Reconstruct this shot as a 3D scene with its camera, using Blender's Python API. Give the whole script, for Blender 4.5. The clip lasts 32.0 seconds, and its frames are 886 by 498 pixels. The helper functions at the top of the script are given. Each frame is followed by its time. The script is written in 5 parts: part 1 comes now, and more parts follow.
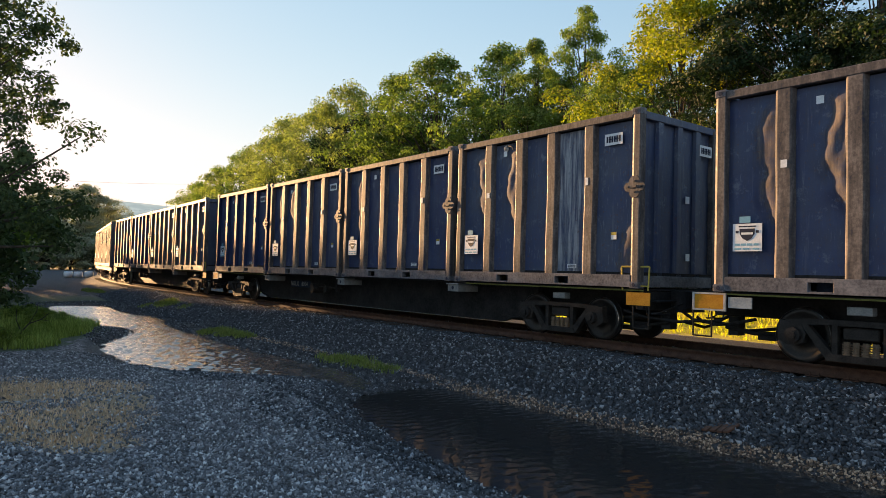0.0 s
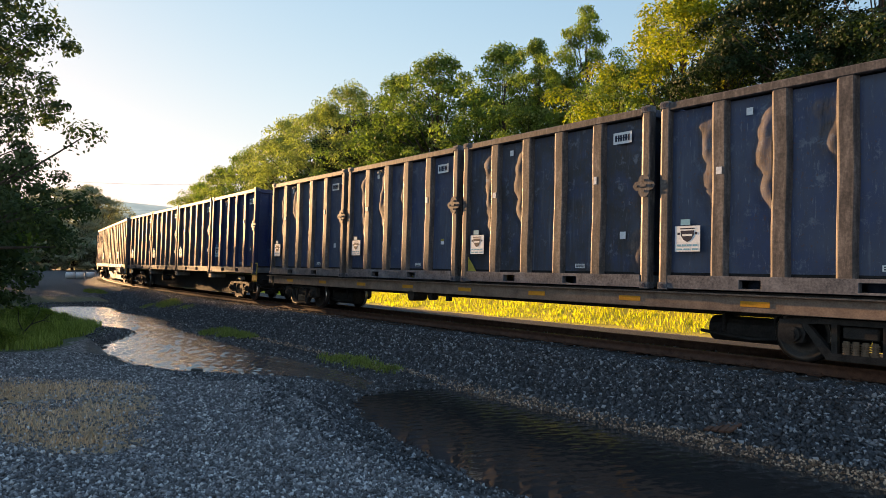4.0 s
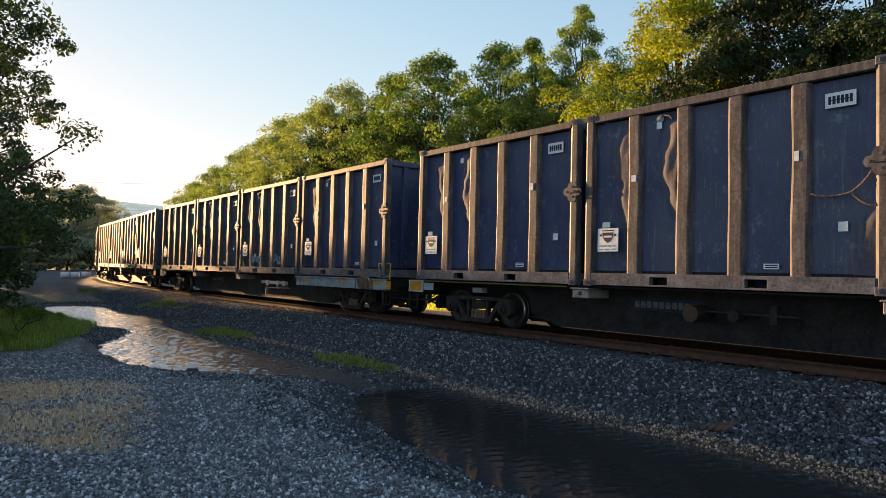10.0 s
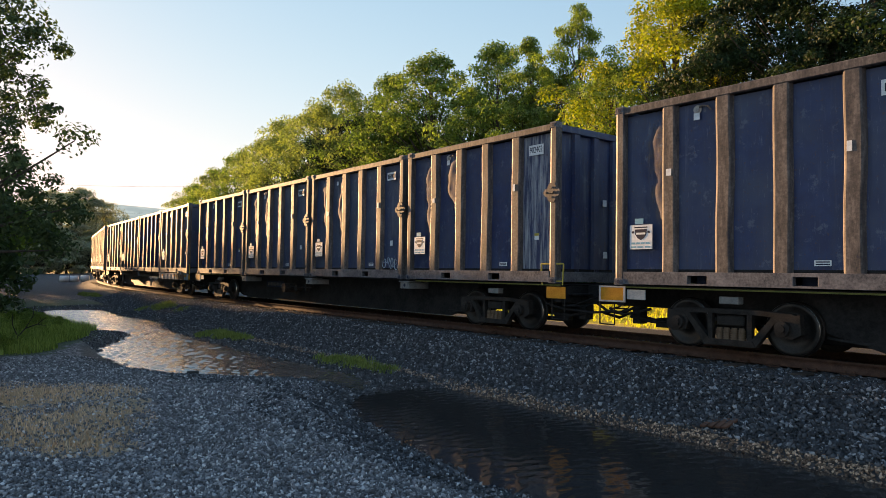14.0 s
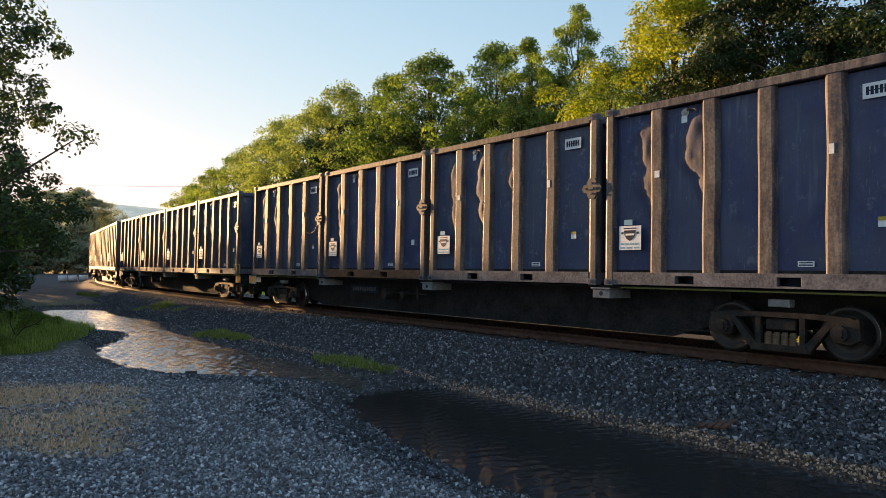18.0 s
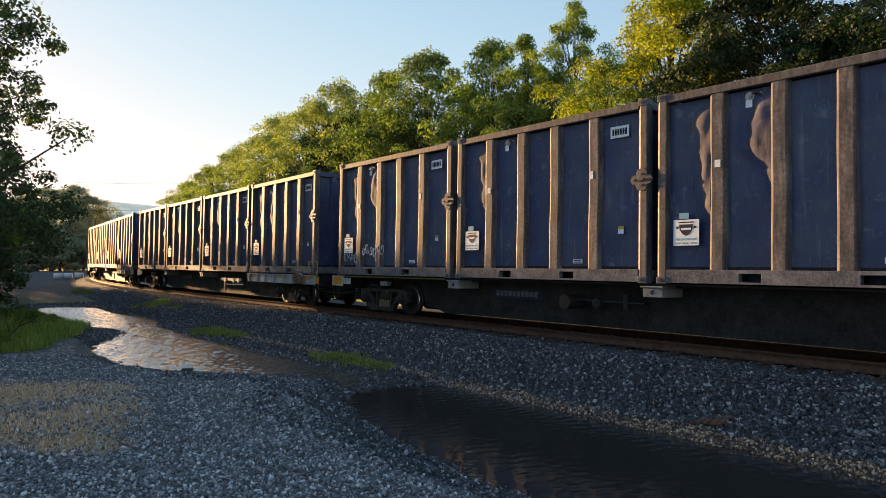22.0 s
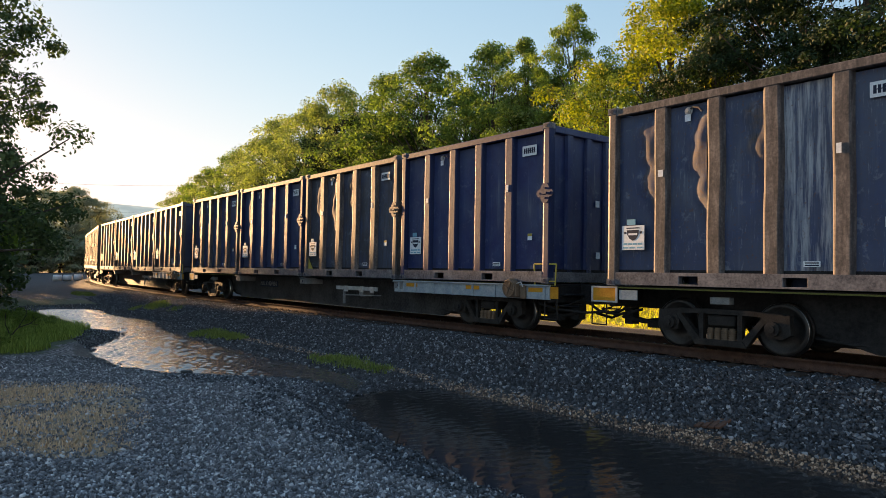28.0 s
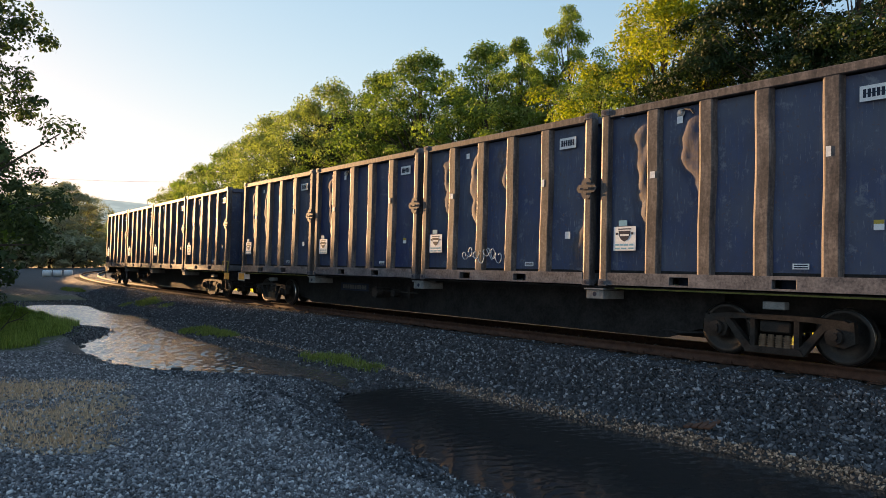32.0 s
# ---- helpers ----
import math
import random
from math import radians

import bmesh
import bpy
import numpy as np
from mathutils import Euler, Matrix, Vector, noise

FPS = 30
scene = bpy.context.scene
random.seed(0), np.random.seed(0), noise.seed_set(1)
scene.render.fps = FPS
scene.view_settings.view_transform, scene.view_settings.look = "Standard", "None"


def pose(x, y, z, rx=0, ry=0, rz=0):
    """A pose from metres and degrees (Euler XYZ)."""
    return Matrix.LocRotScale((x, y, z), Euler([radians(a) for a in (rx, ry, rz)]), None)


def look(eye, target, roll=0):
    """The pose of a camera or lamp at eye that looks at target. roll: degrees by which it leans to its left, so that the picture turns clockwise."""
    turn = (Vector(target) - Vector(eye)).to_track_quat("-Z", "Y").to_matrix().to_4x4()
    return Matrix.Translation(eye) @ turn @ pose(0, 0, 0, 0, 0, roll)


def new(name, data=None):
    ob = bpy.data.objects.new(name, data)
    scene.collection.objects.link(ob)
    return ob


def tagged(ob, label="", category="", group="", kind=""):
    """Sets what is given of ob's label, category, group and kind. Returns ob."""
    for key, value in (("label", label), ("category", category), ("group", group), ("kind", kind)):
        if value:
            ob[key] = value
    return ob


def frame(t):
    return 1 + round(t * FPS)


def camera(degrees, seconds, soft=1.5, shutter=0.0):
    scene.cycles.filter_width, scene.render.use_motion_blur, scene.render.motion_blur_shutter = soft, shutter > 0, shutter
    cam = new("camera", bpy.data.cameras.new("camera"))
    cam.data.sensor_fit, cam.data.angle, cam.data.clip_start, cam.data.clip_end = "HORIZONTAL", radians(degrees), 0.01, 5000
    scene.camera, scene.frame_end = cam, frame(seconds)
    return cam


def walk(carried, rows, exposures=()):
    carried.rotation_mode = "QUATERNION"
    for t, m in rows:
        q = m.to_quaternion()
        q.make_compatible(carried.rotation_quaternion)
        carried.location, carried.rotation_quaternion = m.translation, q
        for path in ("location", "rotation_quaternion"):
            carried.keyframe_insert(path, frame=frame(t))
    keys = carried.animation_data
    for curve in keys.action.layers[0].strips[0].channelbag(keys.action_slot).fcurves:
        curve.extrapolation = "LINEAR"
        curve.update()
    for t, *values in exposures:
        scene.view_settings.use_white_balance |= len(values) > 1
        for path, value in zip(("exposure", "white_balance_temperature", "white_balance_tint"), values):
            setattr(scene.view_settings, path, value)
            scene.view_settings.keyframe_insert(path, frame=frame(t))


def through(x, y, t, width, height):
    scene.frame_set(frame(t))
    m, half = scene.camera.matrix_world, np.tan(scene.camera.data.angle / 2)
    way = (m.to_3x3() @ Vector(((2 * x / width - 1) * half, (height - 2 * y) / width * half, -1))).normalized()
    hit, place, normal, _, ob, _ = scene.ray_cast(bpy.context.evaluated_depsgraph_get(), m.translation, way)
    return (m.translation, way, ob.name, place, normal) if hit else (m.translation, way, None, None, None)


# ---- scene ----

CLIP = 32.0
EYE = (0.0, 0.0, 1.557)
TILT, LEAN = 1.052, 0.256

cam = camera(65.42, CLIP, soft=0.75)
# seconds, turn to the right, tilt up, lean, all in degrees from the first pose
SWAY = [(0, 0.00, 0.00, 0.00), (0.5, -0.01, 0.06, -0.04), (1, -0.02, 0.07, -0.08), (2, -0.01, 0.01, -0.14), (3, -0.09, 0.03, -0.07),
        (3.5, -0.11, 0.01, -0.08), (5.5, -0.06, 0.01, -0.20), (6, 0.00, -0.00, -0.21), (6.5, 0.06, -0.01, -0.21), (7, 0.12, -0.03, -0.18),
        (7.5, 0.18, -0.07, -0.13), (8, 0.21, -0.12, -0.11), (9, 0.18, -0.09, -0.11), (10, 0.21, -0.05, -0.17), (10.5, 0.29, 0.00, -0.29),
        (11, 0.37, 0.02, -0.42), (11.5, 0.40, -0.03, -0.52), (12, 0.38, -0.07, -0.59), (13, 0.36, -0.06, -0.66), (14, 0.28, -0.05, -0.72),
        (14.5, 0.18, -0.07, -0.73), (16.5, 0.29, -0.06, -0.75), (17, 0.33, -0.05, -0.71), (18, 0.38, -0.03, -0.65), (19, 0.47, -0.06, -0.66),
        (20, 0.66, -0.16, -0.78), (20.5, 0.72, -0.22, -0.83), (21, 0.71, -0.26, -0.82), (22, 0.68, -0.27, -0.71), (23, 0.73, -0.21, -0.62),
        (24, 0.74, -0.23, -0.63), (25, 0.63, -0.15, -0.61), (25.5, 0.60, -0.10, -0.64), (27.5, 0.68, -0.07, -0.60), (28, 0.70, -0.05, -0.57),
        (28.5, 0.75, -0.05, -0.52), (29, 0.84, -0.08, -0.44), (29.5, 0.98, -0.11, -0.37), (30, 1.07, -0.13, -0.32), (30.5, 1.04, -0.14, -0.26),
        (31, 1.03, -0.17, -0.16), (31.5, 1.14, -0.17, -0.08), (32, 1.34, -0.13, -0.04)]


def view(turn, tilt, lean):
    a, b = radians(turn), radians(TILT + tilt)
    way = Vector((math.sin(a) * math.cos(b), math.cos(a) * math.cos(b), math.sin(b)))
    return look(EYE, Vector(EYE) + 10 * way, LEAN + lean)


walk(cam, [(t, view(*r)) for t, *r in SWAY], exposures=((0, 1.38), (32, 1.38)))

# ---- light: low evening sun far off to the left, clear sky ----
SUN_TURN, SUN_HEIGHT = 42.6, 7.5
world = bpy.data.worlds.new("world")
scene.world = world
world.use_nodes = True
wn, wl = world.node_tree.nodes, world.node_tree.links
sky = wn.new("ShaderNodeTexSky")
sky.sky_type = "NISHITA"
sky.sun_disc = False
sky.sun_elevation = radians(SUN_HEIGHT)
sky.sun_rotation = radians(-SUN_TURN)
sky.air_density, sky.dust_density, sky.ozone_density = 1.0, 0.15, 1.2
# evening haze: the glow round the low sun is spread and levelled towards the horizon
thin, thick, hazy = (wn.new("ShaderNodeVectorMath") for _ in range(3))
thin.operation, thick.operation, hazy.operation = "MULTIPLY", "MULTIPLY_ADD", "DIVIDE"
thin.inputs[1].default_value = (1.22, 1.60, 2.50)
thick.inputs[1].default_value, thick.inputs[2].default_value = (0.150, 0.315, 0.600), (1, 1, 1)
wl.new(sky.outputs[0], thin.inputs[0])
wl.new(sky.outputs[0], thick.inputs[0])
wl.new(thin.outputs[0], hazy.inputs[0])
wl.new(thick.outputs[0], hazy.inputs[1])
wl.new(hazy.outputs[0], wn["Background"].inputs[0])
wn["Background"].inputs[1].default_value = 0.12
sun = new("sun", bpy.data.lights.new("sun", "SUN"))
sun.data.energy, sun.data.angle, sun.data.color = 7.2, radians(0.6), (1.0, 0.57, 0.255)
a, b = radians(SUN_TURN), radians(SUN_HEIGHT)
SUNWAY = Vector((-math.sin(a) * math.cos(b), math.cos(a) * math.cos(b), math.sin(b)))
sun.matrix_world = look(SUNWAY * 60, (0, 0, 0))


# ---- materials ----
def material(name, rough=0.7, metal=0.0):
    m = bpy.data.materials.new(name)
    m.use_nodes = True
    n, l = m.node_tree.nodes, m.node_tree.links
    b = n["Principled BSDF"]
    b.inputs["Roughness"].default_value, b.inputs["Metallic"].default_value = rough, metal
    return m, n, l, b


def coords(n, l, scale=(1, 1, 1), kind="Object"):
    c, s = n.new("ShaderNodeTexCoord"), n.new("ShaderNodeMapping")
    s.inputs["Scale"].default_value = scale
    l.new(c.outputs[kind], s.inputs[0])
    return s.outputs[0]


def grain(n, l, vec, scale, detail=5, rough=0.6):
    t = n.new("ShaderNodeTexNoise")
    t.inputs["Scale"].default_value, t.inputs["Detail"].default_value, t.inputs["Roughness"].default_value = scale, detail, rough
    l.new(vec, t.inputs["Vector"])
    return t.outputs["Fac"]


def ramp(n, l, fac, *stops):
    r = n.new("ShaderNodeValToRGB")
    e = r.color_ramp.elements
    while len(e) < len(stops):
        e.new(0.5)
    for k, (p, c) in zip(e, stops):
        k.position, k.color = p, (*(c if isinstance(c, tuple) else (c, c, c)), 1)
    l.new(fac, r.inputs[0])
    return r.outputs[0]


def blend(n, l, fac, c1, c2, mode="MIX"):
    x = n.new("ShaderNodeMix")
    x.data_type, x.blend_type = "RGBA", mode
    for sock, v in ((x.inputs[0], fac), (x.inputs[6], c1), (x.inputs[7], c2)):
        if isinstance(v, (int, float)):
            sock.default_value = v
        elif isinstance(v, tuple):
            sock.default_value = (*v, 1)
        else:
            l.new(v, sock)
    return x.outputs[2]


def maths(n, l, op, *vals):
    x = n.new("ShaderNodeMath")
    x.operation = op
    for sock, v in zip(x.inputs, vals):
        if isinstance(v, (int, float)):
            sock.default_value = v
        else:
            l.new(v, sock)
    return x.outputs[0]


def bump(n, l, b, height, strength, dist=0.02):
    x = n.new("ShaderNodeBump")
    x.inputs["Strength"].default_value, x.inputs["Distance"].default_value = strength, dist
    l.new(height, x.inputs["Height"])
    l.new(x.outputs[0], b.inputs["Normal"])


def plain(name, c1, c2, scale=6.0, rough=0.7, metal=0.0, bumps=0.2, dist=0.01, kind="Object"):
    """Two tones broken up by coarse and fine grain."""
    m, n, l, b = material(name, rough, metal)
    b.inputs["Specular IOR Level"].default_value = 0.5 if metal else 0.12
    v = coords(n, l, kind=kind)
    f = maths(n, l, "ADD", maths(n, l, "MULTIPLY", grain(n, l, v, scale), 0.6), maths(n, l, "MULTIPLY", grain(n, l, v, scale * 8), 0.4))
    l.new(ramp(n, l, f, (0.35, c1), (0.65, c2)), b.inputs["Base Color"])
    bump(n, l, b, f, bumps, dist)
    return m


def paint_blue():
    """Navy paint; the object's colour gives fading (r), rust (g), dirt (b) and, where its alpha is low, spilt streaks."""
    m, n, l, b = material("blue_paint", 0.5)
    b.inputs["Specular IOR Level"].default_value = 0.45
    o = n.new("ShaderNodeObjectInfo")
    s = n.new("ShaderNodeSeparateColor")
    l.new(o.outputs["Color"], s.inputs[0])
    c = n.new("ShaderNodeTexCoord")
    off = n.new("ShaderNodeVectorMath")
    off.operation = "ADD"
    l.new(c.outputs["Object"], off.inputs[0])
    shift = n.new("ShaderNodeCombineXYZ")
    l.new(maths(n, l, "MULTIPLY", o.outputs["Random"], 37.0), shift.inputs[0])
    l.new(shift.outputs[0], off.inputs[1])
    v = off.outputs[0]
    st = n.new("ShaderNodeMapping")
    st.inputs["Scale"].default_value = (4.0, 4.0, 0.5)
    l.new(v, st.inputs[0])
    streak = grain(n, l, st.outputs[0], 2.2, 6)
    coarse, fine = grain(n, l, v, 2.0, 5, 0.65), grain(n, l, v, 14, 5)
    base = blend(n, l, s.outputs[0], (0.006, 0.017, 0.100), (0.050, 0.082, 0.168))
    base = blend(n, l, maths(n, l, "MULTIPLY", s.outputs[2], 0.9), base, (0.026, 0.029, 0.031))
    base = blend(n, l, maths(n, l, "MULTIPLY", ramp(n, l, coarse, (0.45, 0.0), (0.66, 1.0)), 0.60), base, (0.034, 0.062, 0.160))
    cloud = maths(n, l, "MULTIPLY", ramp(n, l, grain(n, l, v, 0.85, 4, 0.55), (0.42, 0.0), (0.60, 1.0)), maths(n, l, "ADD", maths(n, l, "MULTIPLY", s.outputs[0], 0.8), 0.36))
    base = blend(n, l, cloud, base, (0.058, 0.078, 0.128))
    tall = n.new("ShaderNodeMapping")
    tall.inputs["Scale"].default_value = (6.0, 6.0, 0.35)
    l.new(v, tall.inputs[0])
    drag = maths(n, l, "MULTIPLY", ramp(n, l, grain(n, l, tall.outputs[0], 1.3, 7, 0.6), (0.56, 0.0), (0.74, 1.0)), maths(n, l, "MULTIPLY", ramp(n, l, grain(n, l, v, 0.6, 2), (0.46, 0.0), (0.60, 1.0)), 0.75))
    base = blend(n, l, drag, base, (0.16, 0.185, 0.225))
    spilt = maths(n, l, "MULTIPLY", ramp(n, l, grain(n, l, tall.outputs[0], 2.1, 8, 0.68), (0.44, 0.0), (0.60, 0.9)), maths(n, l, "SUBTRACT", 1.0, o.outputs["Alpha"]))
    base = blend(n, l, spilt, base, (0.36, 0.39, 0.42))
    dirt = maths(n, l, "MULTIPLY", ramp(n, l, streak, (0.48, 0.0), (0.72, 1.0)), maths(n, l, "ADD", maths(n, l, "MULTIPLY", s.outputs[2], 0.6), 0.12))
    base = blend(n, l, dirt, base, (0.075, 0.066, 0.062))
    scuff = maths(n, l, "MULTIPLY", ramp(n, l, grain(n, l, st.outputs[0], 7.0, 8, 0.75), (0.58, 0.0), (0.66, 1.0)), maths(n, l, "ADD", maths(n, l, "MULTIPLY", s.outputs[0], 0.9), 0.28))
    base = blend(n, l, scuff, base, (0.17, 0.20, 0.25))
    # brown on the bulges: bared steel plus low-sun sheen painted into the colour
    rub_sheen = n.new("ShaderNodeAttribute")
    rub_sheen.attribute_name = "rub_sheen"
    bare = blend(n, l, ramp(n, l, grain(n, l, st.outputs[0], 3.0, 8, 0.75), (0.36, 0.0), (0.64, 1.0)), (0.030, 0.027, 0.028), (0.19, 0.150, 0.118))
    base = blend(n, l, maths(n, l, "MULTIPLY", rub_sheen.outputs["Fac"], ramp(n, l, grain(n, l, v, 5.0, 6, 0.7), (0.42, 0.3), (0.62, 0.85))), base, bare)
    chalk = maths(n, l, "MULTIPLY", ramp(n, l, grain(n, l, v, 3.1, 9, 0.72), (0.57, 0.0), (0.64, 1.0)), maths(n, l, "ADD", maths(n, l, "MULTIPLY", maths(n, l, "ADD", s.outputs[0], s.outputs[2]), 0.35), 0.34))
    base = blend(n, l, chalk, base, (0.15, 0.18, 0.23))
    rust = maths(n, l, "MULTIPLY", ramp(n, l, fine, (0.60, 0.0), (0.68, 1.0)), maths(n, l, "MULTIPLY", s.outputs[1], 0.7))
    base = blend(n, l, rust, base, (0.10, 0.045, 0.022))
    l.new(base, b.inputs["Base Color"])
    l.new(ramp(n, l, maths(n, l, "ADD", maths(n, l, "ADD", maths(n, l, "MULTIPLY", coarse, 0.6), dirt), maths(n, l, "MULTIPLY", rub_sheen.outputs["Fac"], 0.7)), (0.2, 0.42), (0.9, 0.85)), b.inputs["Roughness"])
    bump(n, l, b, maths(n, l, "ADD", fine, maths(n, l, "MULTIPLY", coarse, 1.2)), 0.22, 0.012)
    return m


def paint_rib():
    """Worn blue ribs and rails, rubbed through to brown primer and rust."""
    m, n, l, b = material("worn_rib_steel", 0.6)
    b.inputs["Specular IOR Level"].default_value = 0.3
    o = n.new("ShaderNodeObjectInfo")
    s = n.new("ShaderNodeSeparateColor")
    l.new(o.outputs["Color"], s.inputs[0])
    c = n.new("ShaderNodeTexCoord")
    off = n.new("ShaderNodeVectorMath")
    off.operation = "ADD"
    shift = n.new("ShaderNodeCombineXYZ")
    l.new(maths(n, l, "MULTIPLY", o.outputs["Random"], 51.0), shift.inputs[2])
    l.new(c.outputs["Object"], off.inputs[0])
    l.new(shift.outputs[0], off.inputs[1])
    v = off.outputs[0]
    long = n.new("ShaderNodeMapping")
    long.inputs["Scale"].default_value = (3.0, 3.0, 0.6)
    l.new(v, long.inputs[0])
    coarse, fine = grain(n, l, long.outputs[0], 2.6, 5, 0.7), grain(n, l, v, 22, 5)
    f = maths(n, l, "ADD", maths(n, l, "MULTIPLY", coarse, 0.65), maths(n, l, "MULTIPLY", fine, 0.35))
    brown = ramp(n, l, f, (0.36, (0.032, 0.031, 0.034)), (0.50, (0.092, 0.082, 0.079)), (0.66, (0.215, 0.190, 0.176)))
    blue = blend(n, l, s.outputs[0], (0.012, 0.022, 0.075), (0.045, 0.06, 0.10))
    k = maths(n, l, "ADD", f, maths(n, l, "SUBTRACT", maths(n, l, "MULTIPLY", s.outputs[1], 0.62), 0.22))
    l.new(blend(n, l, ramp(n, l, k, (0.42, 0.0), (0.60, 1.0)), blue, brown), b.inputs["Base Color"])
    l.new(ramp(n, l, fine, (0.3, 0.5), (0.7, 0.75)), b.inputs["Roughness"])
    bump(n, l, b, f, 0.22, 0.008)
    return m


BLUE, RIB = paint_blue(), paint_rib()
RAILGREY = plain("scuffed_bottom_rail", (0.046, 0.050, 0.062), (0.200, 0.203, 0.222), 3.0, 0.5)
CARBLACK = plain("grimy_black_steel", (0.010, 0.010, 0.011), (0.034, 0.033, 0.033), 2.5, 0.65)
CARDULL = plain("grimy_dark_grey_paint", (0.024, 0.024, 0.026), (0.085, 0.083, 0.082), 2.0, 0.6)
CARGREY = plain("weathered_grey_paint", (0.14, 0.15, 0.16), (0.30, 0.30, 0.29), 5.0, 0.6)
CARBLUE = plain("faded_pale_blue_paint", (0.20, 0.25, 0.29), (0.38, 0.42, 0.44), 4.0, 0.6)
TRUCK = plain("dusty_cast_steel", (0.012, 0.011, 0.011), (0.050, 0.044, 0.039), 6.0, 0.7)
WHEEL = plain("worn_wheel_steel", (0.020, 0.018, 0.018), (0.055, 0.050, 0.046), 5.0, 0.5, 0.6)
TREAD = plain("polished_wheel_rim", (0.30, 0.29, 0.28), (0.50, 0.48, 0.46), 5.0, 0.28, 1.0)
SPRING = plain("rusty_spring", (0.11, 0.075, 0.05), (0.22, 0.16, 0.11), 12.0, 0.65)
DULLWHITE = plain("faded_stencil_paint", (0.22, 0.22, 0.22), (0.42, 0.42, 0.41), 9.0, 0.7)
ORANGE = plain("amber_reflector_paint", (0.42, 0.18, 0.015), (0.60, 0.29, 0.03), 5.0, 0.6)
YELLOW = plain("dull_yellow_paint", (0.38, 0.30, 0.06), (0.55, 0.43, 0.09), 7.0, 0.6)
LIME = plain("yellow_green_edge_paint", (0.12, 0.13, 0.04), (0.22, 0.22, 0.07), 6.0, 0.6)
WHITE = plain("dirty_white_vinyl", (0.66, 0.69, 0.71), (0.86, 0.88, 0.88), 14.0, 0.5)
FRAMEWHITE = plain("scuffed_white_paint", (0.30, 0.30, 0.29), (0.55, 0.54, 0.52), 9.0, 0.6)
INK = plain("dark_ink", (0.012, 0.020, 0.040), (0.03, 0.04, 0.07), 9.0, 0.6)
CYAN = plain("pale_cyan_label", (0.16, 0.36, 0.48), (0.24, 0.46, 0.58), 9.0, 0.6)
TARP = plain("dusty_black_tarpaulin", (0.018, 0.020, 0.026), (0.06, 0.06, 0.065), 3.0, 0.75, 0, 0.6, 0.03)
RAILTOP = plain("bright_rail_head", (0.24, 0.22, 0.20), (0.42, 0.39, 0.36), 3.0, 0.25, 1.0)
RAILRUST = plain("rusty_rail_side", (0.042, 0.024, 0.018), (0.105, 0.060, 0.043), 7.0, 0.85)
TIE = plain("old_sleeper_wood", (0.035, 0.027, 0.022), (0.10, 0.078, 0.062), 5.0, 0.9)
RUSTPLATE = plain("rusty_plate", (0.09, 0.046, 0.032), (0.18, 0.10, 0.068), 9.0, 0.85)
RUSTRAIL = plain("rust_stained_rail", (0.060, 0.040, 0.032), (0.20, 0.105, 0.060), 3.0, 0.7)
SPRAY = plain("pale_spray_paint", (0.30, 0.40, 0.50), (0.48, 0.56, 0.62), 9.0, 0.6)
BARK = plain("rough_bark", (0.035, 0.028, 0.022), (0.12, 0.10, 0.08), 5.0, 0.95, 0, 0.8, 0.04)
ROCK = plain("dark_stone", (0.03, 0.03, 0.03), (0.08, 0.075, 0.07), 9.0, 0.8)
CABLE = plain("black_cable", (0.012, 0.012, 0.012), (0.03, 0.03, 0.03), 9.0, 0.6)
BALE = plain("white_plastic_wrap", (0.62, 0.63, 0.64), (0.80, 0.80, 0.80), 4.0, 0.4)


def leaf(name, dark, bright, through=0.45):
    m, n, l, b = material(name, 0.65)
    b.inputs["Specular IOR Level"].default_value = 0.15
    g, o = n.new("ShaderNodeNewGeometry"), n.new("ShaderNodeObjectInfo")
    v = coords(n, l)
    f = maths(n, l, "ADD", maths(n, l, "MULTIPLY", g.outputs["Random Per Island"], 0.6), maths(n, l, "MULTIPLY", grain(n, l, v, 0.7, 2), 0.5))
    f = maths(n, l, "ADD", f, maths(n, l, "MULTIPLY", maths(n, l, "SUBTRACT", o.outputs["Random"], 0.5), 0.35))
    c = ramp(n, l, f, (0.15, dark), (0.85, bright))
    l.new(c, b.inputs["Base Color"])
    tr = n.new("ShaderNodeBsdfTranslucent")
    l.new(blend(n, l, 1.0, c, (0.95, 1.15, 0.5), "MULTIPLY"), tr.inputs[0])
    mix = n.new("ShaderNodeMixShader")
    mix.inputs[0].default_value = through
    l.new(b.outputs[0], mix.inputs[1])
    l.new(tr.outputs[0], mix.inputs[2])
    l.new(mix.outputs[0], n["Material Output"].inputs[0])
    return m


LEAF = leaf("broad_leaf", (0.068, 0.112, 0.022), (0.245, 0.300, 0.055), 0.48)
LEAFY = leaf("yellow_green_leaf", (0.080, 0.120, 0.028), (0.27, 0.335, 0.080), 0.46)
LEAFF = leaf("dull_green_leaf", (0.100, 0.130, 0.042), (0.33, 0.36, 0.125), 0.48)
# backlit near trees: their shade is put into a darker leaf colour
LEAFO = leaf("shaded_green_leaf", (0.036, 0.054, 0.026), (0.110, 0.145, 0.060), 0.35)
# lit copy of the leaf: the sun's gold is painted into its colour
LEAFG = leaf("sun_golden_leaf", (0.12, 0.16, 0.010), (0.50, 0.47, 0.030), 0.36)
# very dark leaf: colour lowered to stand in for shade on these crowns
LEAFD = leaf("shade_dark_leaf", (0.012, 0.024, 0.010), (0.042, 0.068, 0.024), 0.2)
# pale grey-brown leaf: distance haze is put into its colour
LEAFH = leaf("haze_painted_leaf", (0.26, 0.25, 0.19), (0.44, 0.42, 0.29), 0.35)
